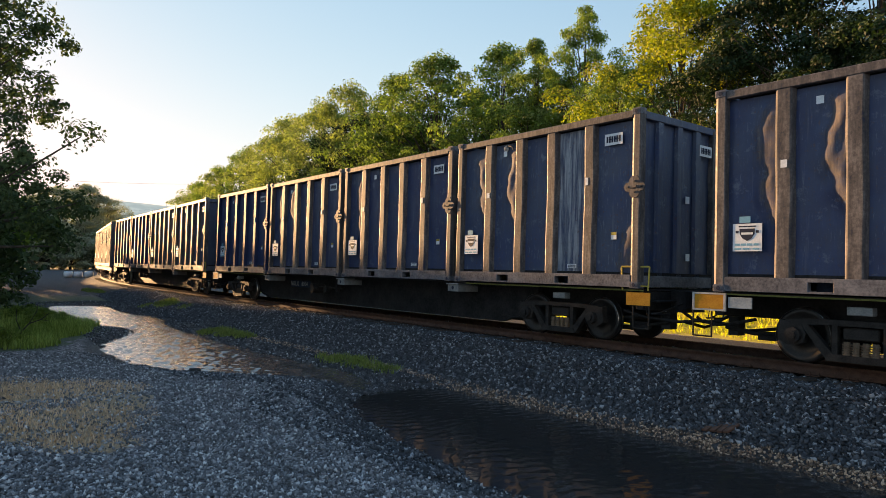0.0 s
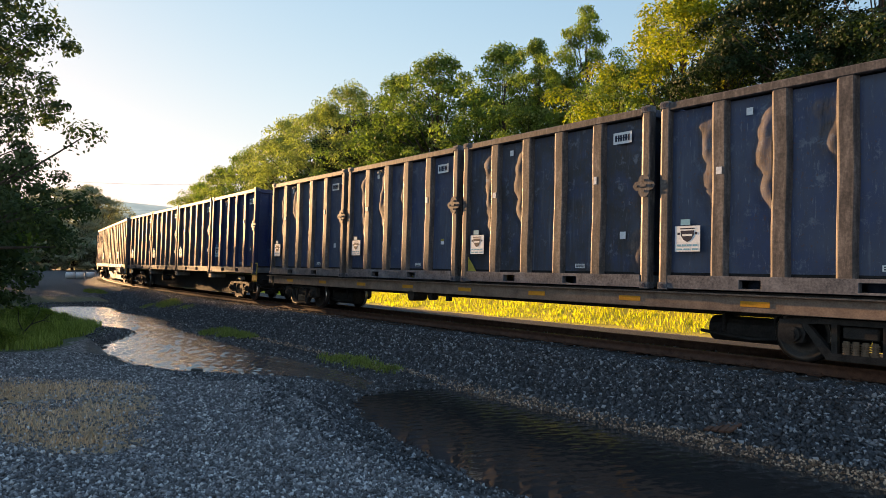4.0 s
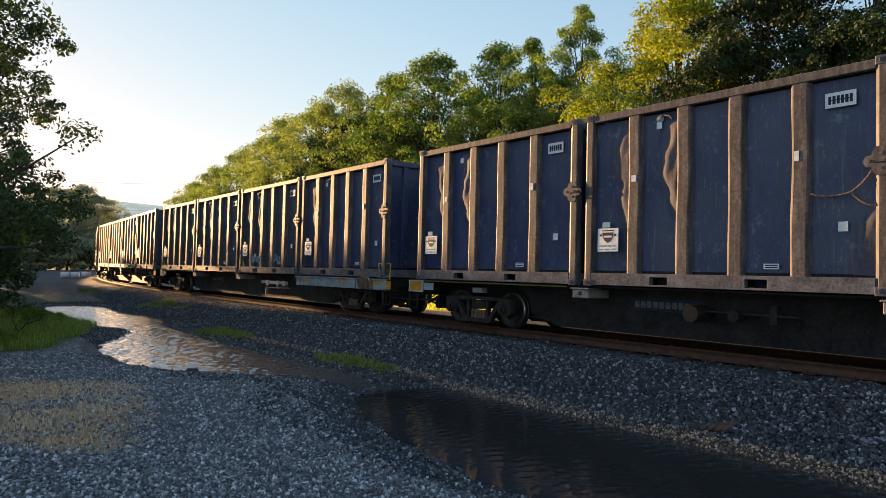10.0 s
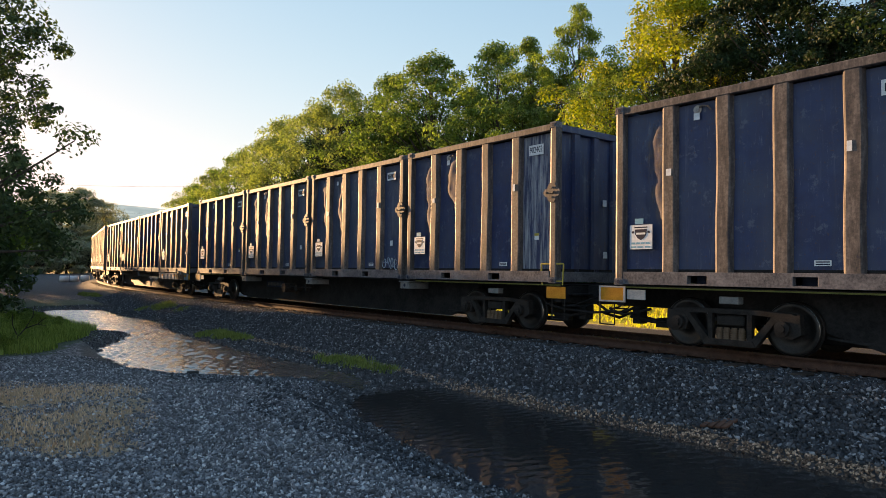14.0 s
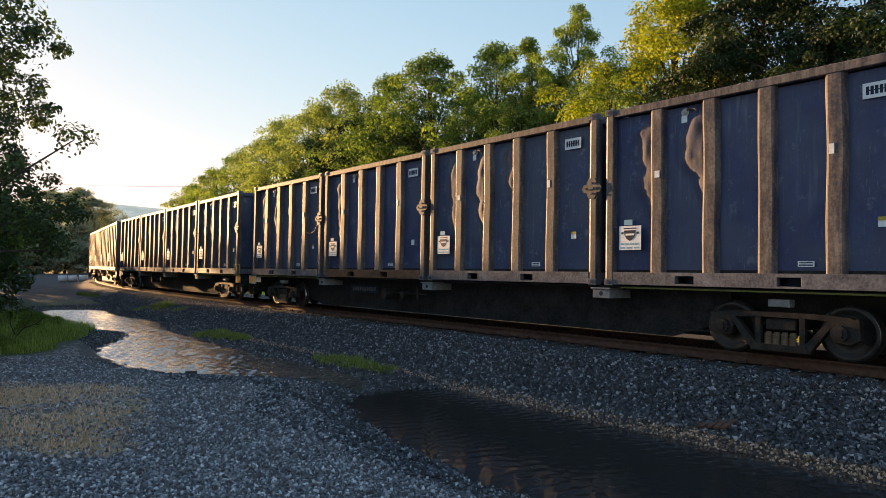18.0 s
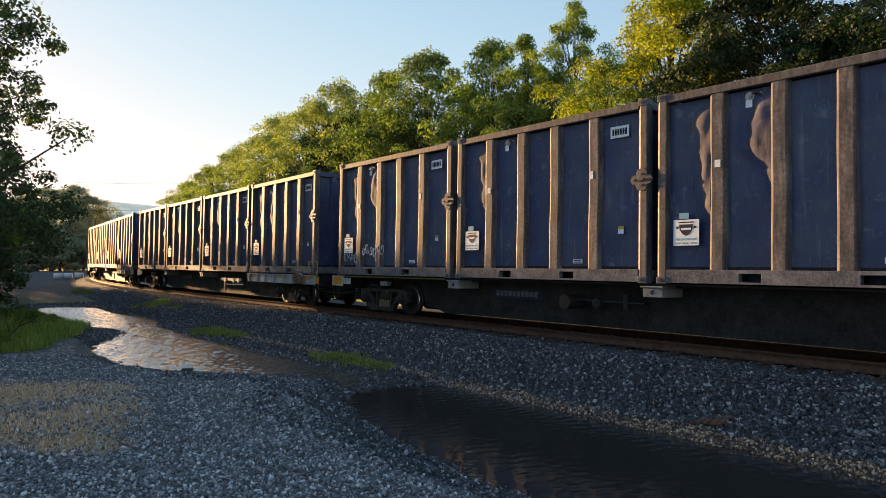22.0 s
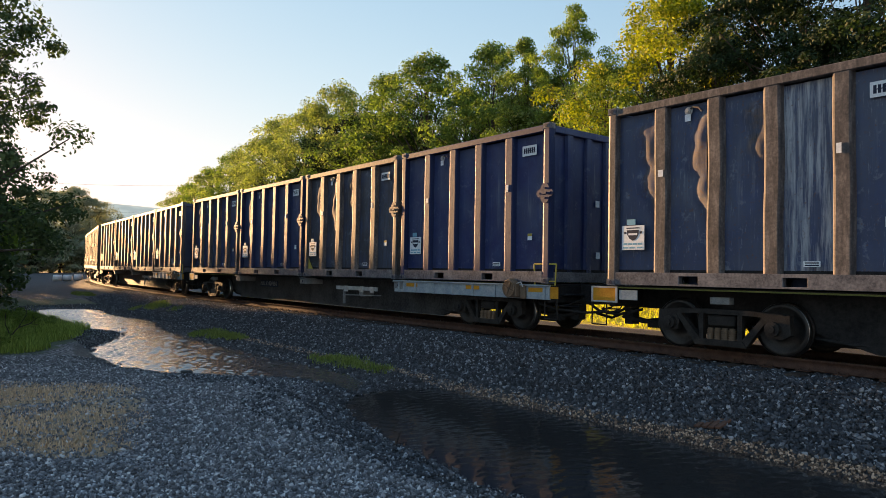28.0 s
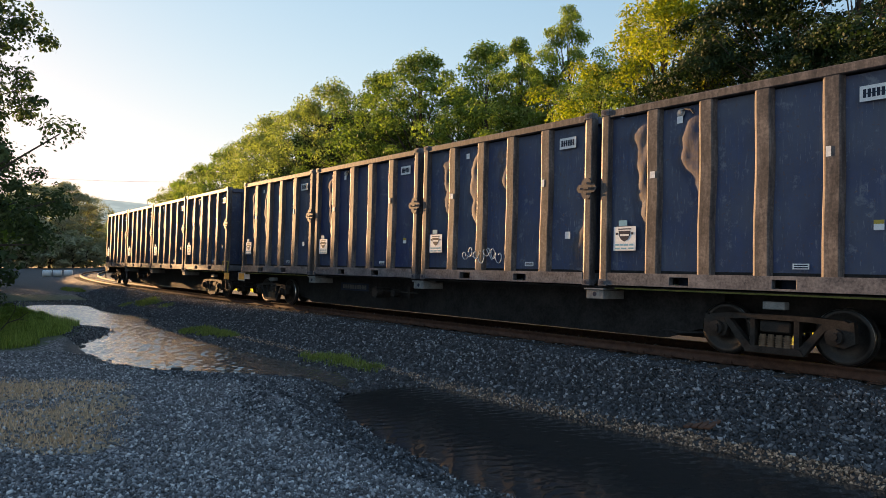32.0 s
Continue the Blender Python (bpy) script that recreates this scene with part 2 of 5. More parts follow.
SPROUT = leaf("sparse_grass_blade", (0.14, 0.17, 0.04), (0.38, 0.41, 0.12), 0.28)
BLADE = leaf("grass_blade", (0.17, 0.22, 0.045), (0.48, 0.52, 0.14), 0.35)
HAY = leaf("dry_grass_blade", (0.42, 0.27, 0.16), (0.85, 0.58, 0.37), 0.03)
# blade colour raised to a bright yellow that carries the sunlight
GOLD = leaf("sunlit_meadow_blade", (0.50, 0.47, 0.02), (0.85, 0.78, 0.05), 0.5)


def stone(name, *tone):
    m, n, l, b = material(name, 0.75)
    g = n.new("ShaderNodeNewGeometry")
    v = coords(n, l)
    c = ramp(n, l, g.outputs["Random Per Island"], (0.0, tone[0]), (0.5, tone[1]), (0.86, tone[2]), (1.0, tone[3]))
    c = blend(n, l, maths(n, l, "MULTIPLY", grain(n, l, v, 60, 3), 0.35), c, tone[2])
    l.new(c, b.inputs["Base Color"])
    return m


def pebbles():
    m, n, l, b = material("brown_pebbles", 0.7)
    g = n.new("ShaderNodeNewGeometry")
    l.new(ramp(n, l, g.outputs["Random Per Island"], (0.0, (0.035, 0.022, 0.016)), (0.6, (0.28, 0.17, 0.105)), (1.0, (0.80, 0.56, 0.38))), b.inputs["Base Color"])
    return m


STONE = stone("dark_ballast_stone", (0.004, 0.004, 0.005), (0.028, 0.028, 0.031), (0.118, 0.116, 0.122), (0.46, 0.45, 0.45))
GRIT = stone("grey_gravel_stone", (0.012, 0.011, 0.012), (0.120, 0.112, 0.115), (0.38, 0.355, 0.35), (0.85, 0.80, 0.77))
PEBBLE = pebbles()


def soil():
    """Grey gravel ground; the point attributes tell where it is wet, grassy or dry straw, and where shade or sun is
    painted in.
    """
    m, n, l, b = material("gravel_ground", 0.85)
    v = coords(n, l)
    cell = n.new("ShaderNodeTexVoronoi")
    cell.inputs["Scale"].default_value = 24.0
    l.new(v, cell.inputs["Vector"])
    f = grain(n, l, v, 0.8, 6)
    bw = n.new("ShaderNodeSeparateColor")
    l.new(cell.outputs["Color"], bw.inputs[0])
    c = ramp(n, l, bw.outputs[0], (0.1, (0.040, 0.035, 0.037)), (0.6, (0.165, 0.142, 0.146)), (0.95, (0.45, 0.40, 0.39)))
    c = blend(n, l, maths(n, l, "MULTIPLY", ramp(n, l, f, (0.4, 0.0), (0.7, 1.0)), 0.4), c, (0.10, 0.088, 0.072))
    for name, colour in (("grass", (0.075, 0.095, 0.028)), ("straw", (0.42, 0.28, 0.155)), ("mud_shade", (0.020, 0.018, 0.016)), ("ballast", (0.028, 0.029, 0.033)), ("meadow", (0.62, 0.52, 0.04))):
        at = n.new("ShaderNodeAttribute")
        at.attribute_name = name
        k = maths(n, l, "ADD", at.outputs["Fac"], maths(n, l, "MULTIPLY", maths(n, l, "SUBTRACT", grain(n, l, v, 3.0, 5), 0.5), 1.1))
        k = ramp(n, l, k, (0.42, 0.0), (0.62, 1.0))
        c = blend(n, l, maths(n, l, "MULTIPLY", k, 0.85), c, colour)
        if name == "mud_shade":
            l.new(ramp(n, l, k, (0.0, 0.85), (1.0, 0.7)), b.inputs["Roughness"])
    l.new(c, b.inputs["Base Color"])
    bump(n, l, b, cell.outputs["Distance"], 0.8, 0.03)
    return m


def pond(name, tone, ior):
    m, n, l, b = material(name, 0.06)
    b.inputs["Base Color"].default_value = (*tone, 1)
    b.inputs["IOR"].default_value = ior
    v = coords(n, l, (1.0, 1.5, 1.0))
    bump(n, l, b, grain(n, l, v, 9.0, 2), 0.12, 0.012)
    return m


SOIL = soil()
POND = pond("silty_puddle_water", (0.085, 0.078, 0.066), 2.6)
MURKY = pond("murky_puddle_water", (0.034, 0.031, 0.029), 1.33)


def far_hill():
    m, n, l, b = material("haze_glow_hill", 0.95)
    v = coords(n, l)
    # distance haze is painted: pale base colour plus a faint glow of its own
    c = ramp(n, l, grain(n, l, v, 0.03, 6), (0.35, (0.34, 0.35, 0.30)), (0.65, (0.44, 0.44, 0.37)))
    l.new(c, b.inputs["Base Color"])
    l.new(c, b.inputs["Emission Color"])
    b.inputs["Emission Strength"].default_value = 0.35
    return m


HILL = far_hill()


# ---- mesh helpers ----
def box(bm, x0, x1, y0, y1, z0, z1, m=None):
    g = bmesh.ops.create_cube(bm, size=1.0)["verts"]
    for v in g:
        v.co = Vector((x0 + (v.co.x + 0.5) * (x1 - x0), y0 + (v.co.y + 0.5) * (y1 - y0), z0 + (v.co.z + 0.5) * (z1 - z0)))
        if m is not None:
            v.co = m @ v.co
    return g


def prism(bm, pts, lo, hi, axis="y"):
    """A closed outline of (a, b) drawn out from lo to hi along an axis."""
    put = {"y": lambda a, b, c: (a, c, b), "x": lambda a, b, c: (c, a, b), "z": lambda a, b, c: (a, b, c)}[axis]
    r0 = [bm.verts.new(put(a, b, lo)) for a, b in pts]
    r1 = [bm.verts.new(put(a, b, hi)) for a, b in pts]
    k = len(pts)
    for i in range(k):
        bm.faces.new((r0[i], r0[(i + 1) % k], r1[(i + 1) % k], r1[i]))
    bm.faces.new(r0[::-1])
    bm.faces.new(r1)


def disc(bm, c, r, lo, hi, axis="y", k=20):
    x, z = c
    prism(bm, [(x + r * math.cos(6.28319 * i / k), z + r * math.sin(6.28319 * i / k)) for i in range(k)], lo, hi, axis)


def tube(bm, pts, radii, k=6):
    rings = []
    for i, p in enumerate(pts):
        d = (Vector(pts[min(i + 1, len(pts) - 1)]) - Vector(pts[max(i - 1, 0)])).normalized()
        u = d.cross(Vector((0.13, 0.27, 0.95)))
        if u.length < 0.05:
            u = d.cross(Vector((1, 0, 0)))
        u.normalize()
        w = d.cross(u)
        r = radii[i] if isinstance(radii, (list, tuple)) else radii
        rings.append([bm.verts.new(Vector(p) + r * (math.cos(6.28319 * j / k) * u + math.sin(6.28319 * j / k) * w)) for j in range(k)])
    for a, b in zip(rings, rings[1:]):
        for j in range(k):
            bm.faces.new((a[j], a[(j + 1) % k], b[(j + 1) % k], b[j]))
    bm.faces.new(rings[0][::-1])
    bm.faces.new(rings[-1])


def mesh_of(name, bm, mat, bevel=0.0, smooth=False):
    if bevel:
        bmesh.ops.bevel(bm, geom=[e for e in bm.edges if len(e.link_faces) == 2 and e.calc_face_angle(0) > 0.6], offset=bevel, segments=1, affect="EDGES")
    bmesh.ops.recalc_face_normals(bm, faces=bm.faces)
    me = bpy.data.meshes.new(name)
    bm.to_mesh(me)
    bm.free()
    me.materials.append(mat)
    if smooth:
        me.polygons.foreach_set("use_smooth", [True] * len(me.polygons))
    return me


def quick_mesh(name, verts, faces, mat, smooth=False):
    """A mesh from arrays of points and of equal-sided faces."""
    verts, faces = np.asarray(verts, np.float32), np.asarray(faces, np.int32)
    me = bpy.data.meshes.new(name)
    k = faces.shape[1]
    me.vertices.add(len(verts))
    me.vertices.foreach_set("co", verts.ravel())
    me.loops.add(faces.size)
    me.loops.foreach_set("vertex_index", faces.ravel())
    me.polygons.add(len(faces))
    me.polygons.foreach_set("loop_start", np.arange(0, faces.size, k, dtype=np.int32))
    me.polygons.foreach_set("loop_total", np.full(len(faces), k, np.int32))
    if smooth:
        me.polygons.foreach_set("use_smooth", np.ones(len(faces), bool))
    me.update(calc_edges=True)
    me.materials.append(mat)
    return me


def child(name, me, parent, m=None, label=""):
    ob = new(name, me)
    ob.parent = parent
    if m is not None:
        ob.matrix_basis = m
    if label:
        tagged(ob, label)
    return ob


def part(name, bm, mat, parent, label="", bevel=0.0, smooth=False):
    return child(name, mesh_of(name, bm, mat, bevel, smooth), parent, None, label)


# ---- the line of the track: straight past the camera, bending away to the right beyond ----
SCALE = 0.875
HEADING, FOOT = 38.21, 11.78
STEP = 0.5
_n0, _n1 = -120, 1300


def _bend(s):
    u = max(s, 0) / 43.75
    return min((0.00233 * u + 0.00058 * u * u - 0.00015) / SCALE, 0.0100)


def _lay():
    th0 = radians(HEADING)
    rows = {0: (FOOT * math.cos(th0), FOOT * math.sin(th0), th0)}
    for sign, last in ((1, _n1), (-1, _n0)):
        x, y, th = rows[0]
        for i in range(sign, last + sign, sign):
            k = _bend((i - 0.5 * sign) * STEP)
            mid = th - sign * k * STEP / 2
            x, y, th = x - sign * STEP * math.sin(mid), y + sign * STEP * math.cos(mid), th - sign * k * STEP
            rows[i] = (x, y, th)
    return np.array([rows[i] for i in range(_n0, _n1 + 1)])


LINE = _lay()
TILTED = radians(1.674)


def on_line(s):
    i = s / STEP - _n0
    k = int(max(0, min(len(LINE) - 2, math.floor(i))))
    return LINE[k] + (LINE[k + 1] - LINE[k]) * (i - k)


def track_pose(s0, s1):
    """The pose of a vehicle whose ends stand at s0 and s1: x runs away from the camera along the track, y to the near side."""
    a, b = on_line(s0), on_line(s1)
    turn = math.atan2(b[1] - a[1], b[0] - a[0])
    return Matrix.Translation(((a[0] + b[0]) / 2, (a[1] + b[1]) / 2, 0)) @ Matrix.Rotation(turn, 4, "Z") @ Matrix.Rotation(TILTED, 4, "X")


def line_coords(x, y):
    """Distance along the track and out from it, to the camera's side, of many points."""
    pts = LINE[:520:2]
    s, q = np.empty(len(x)), np.empty(len(x))
    for i in range(0, len(x), 20000):
        d2 = (x[i:i + 20000, None] - pts[None, :, 0]) ** 2 + (y[i:i + 20000, None] - pts[None, :, 1]) ** 2
        j = d2.argmin(1)
        th = pts[j, 2]
        dx, dy = x[i:i + 20000] - pts[j, 0], y[i:i + 20000] - pts[j, 1]
        q[i:i + 20000] = -np.cos(th) * dx - np.sin(th) * dy
        s[i:i + 20000] = _n0 * STEP + j * 2 * STEP + (-np.sin(th) * dx + np.cos(th) * dy)
    return s, q


# ---- ground ----
WATER = -0.85
POOL_FAR = [(-20.3, 35.6), (-17.5, 35.8), (-14.9, 32.0), (-11.1, 28.1), (-10.3, 25.7), (-6.3, 20.1), (-3.4, 16.6), (-2.3, 15.3), (-1.5, 14.1),
            (-1.4, 12.8), (-2.6, 14.1), (-4.2, 14.6), (-6.0, 15.2), (-7.8, 16.7), (-9.6, 19.5), (-10.2, 22.5), (-11.2, 24.3), (-14.0, 26.2), (-16.4, 29.6)]
POOL_NEAR = [(-1.6, 11.9), (-1.0, 12.9), (0.2, 13.1), (1.2, 12.3), (2.3, 10.9), (3.4, 9.4), (4.5, 8.3), (6.4, 5.6), (4.4, 4.4), (1.6, 6.2), (0.6, 7.3),
             (-0.0, 8.1), (-0.7, 9.5), (-1.2, 10.5)]


def rounded(poly, k=5):
    p, out = [Vector(v) for v in poly], []
    for i in range(len(p)):
        a, b, c, d = p[i - 1], p[i], p[(i + 1) % len(p)], p[(i + 2) % len(p)]
        for j in range(k):
            t = j / k
            out.append(0.5 * ((2 * b) + (c - a) * t + (2 * a - 5 * b + 4 * c - d) * t * t + (3 * b - a - 3 * c + d) * t ** 3))
    return np.array([tuple(v) for v in out])


def shore(poly, x, y):
    """Distance from an outline, negative within it."""
    d, inside = np.full(len(x), 1e9), np.zeros(len(x), bool)
    for a, b in zip(poly, np.roll(poly, -1, axis=0)):
        e = b - a
        t = np.clip(((x - a[0]) * e[0] + (y - a[1]) * e[1]) / (e @ e + 1e-12), 0, 1)
        d = np.minimum(d, np.hypot(x - a[0] - t * e[0], y - a[1] - t * e[1]))
        cross = ((a[1] > y) != (b[1] > y)) & (x < (b[0] - a[0]) * (y - a[1]) / (b[1] - a[1] + 1e-12) + a[0])
        inside ^= cross
    return np.where(inside, -d, d)


POOLS = [rounded(POOL_FAR), rounded(POOL_NEAR)]


def wavy(x, y, size, seed=0.0):
    return (np.sin(x / size * 1.7 + seed) * np.cos(y / size * 1.3 + 2.1 * seed) + 0.5 * np.sin((x + y) / size * 3.1 + seed * 3) + 0.35 * np.cos((x - 1.7 * y) / size * 5.3 + seed)) / 1.85


def smooth(a, lo, hi):
    t = np.clip((a - lo) / (hi - lo), 0, 1)
    return t * t * (3 - 2 * t)


def ground_height(x, y):
    x, y = np.asarray(x, float), np.asarray(y, float)
    s, q = line_coords(x, y)
    sd = np.minimum(shore(POOLS[0], x, y), shore(POOLS[1], x, y))
    sd = sd + 0.10 * wavy(x, y, 0.35, 1.0) + 0.06 * wavy(x, y, 0.13, 2.0)
    land = WATER + np.where(sd < 0, 0.35 * np.maximum(sd, -0.6), 0.09 * smooth(sd, 0, 0.8) + 0.035 * np.clip(sd, 0, 9))
    land += 0.025 * wavy(x, y, 1.6, 3.0) * smooth(sd, 0.1, 1.0)
    bed = np.interp(np.abs(q), [0, 1.75, 3.45, 4.2], [-0.20, -0.205, -0.80, -1.2]) + 0.02 * wavy(x, y, 0.5, 5.0)
    bed = np.where(q < 0, np.interp(-q, [0, 1.75, 2.5, 3.6], [-0.20, -0.205, -0.55, -1.0]), bed)
    far = np.interp(-q, [0, 4, 9, 16, 60, 200], [-0.9, -0.80, -0.72, 0.6, 10, 30])
    z = np.where(q > 0, np.maximum(land, bed), np.maximum(far, bed))
    away = np.hypot(x, y)
    return z + smooth(away, 60, 200) * 0.4 * wavy(x, y, 40, 4.0)


STRAW = ((-5.2, 9.2, 1.3, 1.2), (-6.5, 11.8, 1.6, 1.1), (-4.2, 8.3, 0.7, 0.5), (-7.6, 10.4, 1.6, 2.0), (-5.0, 10.6, 0.7, 0.9))


def build_ground():
    ang = np.concatenate([np.arange(-180, -44, 6.0), np.arange(-44, 44, 0.28), np.arange(44, 180, 6.0)])
    rad = np.concatenate([[0.4, 1.5, 2.6], 3.4 * 1.0185 ** np.arange(0, 250), [420, 600, 900, 1400, 2200, 4000]])
    A, R = np.meshgrid(np.radians(ang), rad)
    x, y = (R * np.sin(A)).ravel(), (R * np.cos(A)).ravel()
    z = ground_height(x, y)
    flat = smooth(R.ravel(), 350, 500)
    z = z * (1 - flat)
    na, nr = len(ang), len(rad)
    i = np.arange(nr - 1)[:, None] * na + np.arange(na)[None, :]
    j = np.arange(nr - 1)[:, None] * na + (np.arange(na)[None, :] + 1) % na
    faces = np.stack([i, j, j + na, i + na], -1).reshape(-1, 4)
    middle = np.stack([np.full(na, len(x)), np.roll(np.arange(na), -1), np.arange(na), np.arange(na)], 1)[:, :3]
    x, y, z = np.append(x, 0.0), np.append(y, 0.0), np.append(z, z[:na].mean())
    both = np.concatenate([faces[:, [0, 1, 2]], faces[:, [0, 2, 3]], middle])
    me = quick_mesh("ground", np.stack([x, y, z], 1), both, SOIL, True)
    s, q = line_coords(x, y)
    sd = np.minimum(shore(POOLS[0], x, y), shore(POOLS[1], x, y))

    def mask(name, v):
        me.attributes.new(name, "FLOAT", "POINT").data.foreach_set("value", np.clip(v, 0, 1).astype(np.float32))

    near = q > 0
    # wet mud at the puddles; behind the track the tone paints the train's shade
    mask("mud_shade", np.where(near, np.maximum(smooth(-sd, -0.9, -0.1), smooth(-q, -5.6, -4.4) * smooth(-sd, -2.6, -1.4)), smooth(q, -7.9, -7.4)))
    mask("grass", np.maximum(smooth(-q, 8, 10) * 0.9 * smooth(-q, 200, 20), smooth(sd, 0, 1.5) * smooth(x, -9.5, -12.0) * smooth(y, 13, 17) * smooth(y, 60, 34)) * smooth(-q, 16, 13) * ~near + near * smooth(sd, 0, 1.2) * smooth(x, -8.8, -11.0) * smooth(y, 15.5, 18) * smooth(y, 48, 36) * 0.9)
    straw = np.zeros(len(x))
    for cx, cy, rx, ry in STRAW:
        straw = np.maximum(straw, 1.15 - ((x - cx) / rx) ** 2 - ((y - cy) / ry) ** 2)
    mask("straw", np.clip(straw, 0, 0.95))
    # ballast tone also darkens the far yard and paints shade behind the train
    mask("ballast", np.where(near, np.maximum(smooth(-q, -3.7, -3.2), 0.9 * smooth(y, 36, 46)), smooth(q, -7.7, -7.1)))
    # strip tinted bright yellow, the sun on the grass painted into the ground
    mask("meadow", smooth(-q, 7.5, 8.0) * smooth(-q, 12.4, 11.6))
    return tagged(new("ground", me), "grey gravel ground with muddy hollows, straw and grass beside the railway", "ground", kind="structure")


build_ground()


def build_water():
    for poly, slope, water, label in ((POOLS[0], 0.17, POND, "shallow rippled puddle shining with evening sky"), (POOLS[1], 0.030, MURKY, "dark still puddle along the foot of the ballast")):
        lo, hi = poly.min(0) - 0.5, poly.max(0) + 0.5
        gx, gy = np.arange(lo[0], hi[0], 0.034), np.arange(lo[1], hi[1], 0.034)
        X, Y = np.meshgrid(gx, gy)
        x, y = X.ravel(), Y.ravel()
        keep = shore(poly, x, y) < 0.4
        z = np.full(len(x), WATER)
        rng = np.random.default_rng(21)
        for i in range(26):
            a, size = rng.normal(2.0, 1.1), rng.uniform(0.10, 0.24)
            wave = 6.2832 / size
            z += slope * 0.28 / wave * np.sin(wave * (x * math.cos(a) + y * math.sin(a)) + rng.uniform(0, 6.28) + 1.3 * np.sin(x * rng.uniform(0.3, 1.3) + y * rng.uniform(0.3, 1.3)))
        nx = len(gx)
        i = (np.arange(len(gy) - 1)[:, None] * nx + np.arange(nx - 1)[None, :]).ravel()
        faces = np.stack([i, i + 1, i + nx + 1, i + nx], 1)
        faces = faces[keep[faces].all(1)]
        used = np.unique(faces)
        where = np.zeros(len(x), int)
        where[used] = np.arange(len(used))
        me = quick_mesh("puddle", np.stack([x, y, z], 1)[used], where[faces], water, True)
        tagged(new("puddle", me), label, "puddle", "puddles", "structure")


build_water()


# ---- rails and sleepers ----
def build_track():
    track = new("railway_track")
    tagged(track, "rusty steel rails on sleepers bedded in dark ballast", "railway track", kind="structure")
    ss = np.arange(-45, 175, 1.0)
    section = [(-0.07, -0.17), (0.07, -0.17), (0.07, -0.150), (0.012, -0.128), (0.012, -0.045), (0.037, -0.035), (0.037, 0.0), (-0.037, 0.0), (-0.037, -0.035), (-0.012, -0.045), (-0.012, -0.128), (-0.07, -0.150)]
    ct, st = math.cos(TILTED), math.sin(TILTED)
    for side, name in ((0.755, "rail"), (-0.755, "rail")):
        for lo, hi, mat, nm in ((0, 12, RAILRUST, name),):
            verts, faces = [], []
            for i, s in enumerate(ss):
                x, y, th = on_line(s)
                for a, b in section:
                    lat = (side + a) * ct - b * st
                    verts.append((x - math.cos(th) * lat, y - math.sin(th) * lat, b * ct + (side + a) * st))
            k = len(section)
            for i in range(len(ss) - 1):
                for j in range(k):
                    if j != 6:
                        faces.append((i * k + j, i * k + (j + 1) % k, (i + 1) * k + (j + 1) % k, (i + 1) * k + j))
            r = child(nm, quick_mesh(nm, verts, faces, mat), track)
            tread = [(i * k + 6, i * k + 7, (i + 1) * k + 7, (i + 1) * k + 6) for i in range(len(ss) - 1)]
            child("rail_head", quick_mesh("rail_head", verts, tread, RAILTOP), r, None, "polished running surface")
    bm = bmesh.new()
    box(bm, -0.115, 0.115, -1.3, 1.3, -0.37, -0.19)
    sleeper = mesh_of("sleeper", bm, TIE, 0.012)
    bm = bmesh.new()
    box(bm, -0.10, 0.10, -0.18, 0.18, -0.172, -0.155)
    for dx, dy in ((-0.06, 0.09), (0.06, -0.09), (0.06, 0.11), (-0.06, -0.11)):
        box(bm, dx - 0.012, dx + 0.012, dy - 0.012, dy + 0.012, -0.156, -0.125)
    plate = mesh_of("tie_plate", bm, RAILRUST)
    rnd = random.Random(3)
    for i in range(150):
        m = track_pose(-9 + i * 0.55 - 0.1, -9 + i * 0.55 + 0.1)
        sl = child("sleeper", sleeper, track, m @ pose(rnd.uniform(-0.03, 0.03), rnd.uniform(-0.04, 0.04), rnd.uniform(-0.02, 0.01), 0, 0, rnd.uniform(-1, 1)))
        if i < 70:
            child("tie_plate", plate, sl, pose(0, 0.755, 0.0))


build_track()


# ---- the train ----
LEN, HIGH, WIDE = 5.3025, 3.3275, 2.585
GAP, CARGAP = 0.2143, 1.4529
PITCH = 4 * LEN + 3 * GAP + CARGAP
DECK = 1.0446
RIBS = (1.11, 2.12, 3.07, 4.08)      # from the rear end of a container
CARS = range(-1, 20)
FLAT = (2,)
PALE_SILL = (4, 6, 9, 13, 14, 16, 17)


def front_of(n):
    """Where the front of car n stands at the start, along the track."""
    return SCALE * (8.715 + (0.75 if n >= 2 else 0.0)) + PITCH * n


def travel(t):
    return SCALE * (15.12 * t + float(np.interp(t, [0, 6, 14, 17, 20, 23, 25, 28, 32], [0, 0.02, -0.04, 0.12, 0.45, 0.85, 1.15, 1.3, 1.8])))


def car_pose(n, t):
    s = front_of(n) - travel(t)
    return track_pose(s + 2.2, s + PITCH - CARGAP - 2.2)


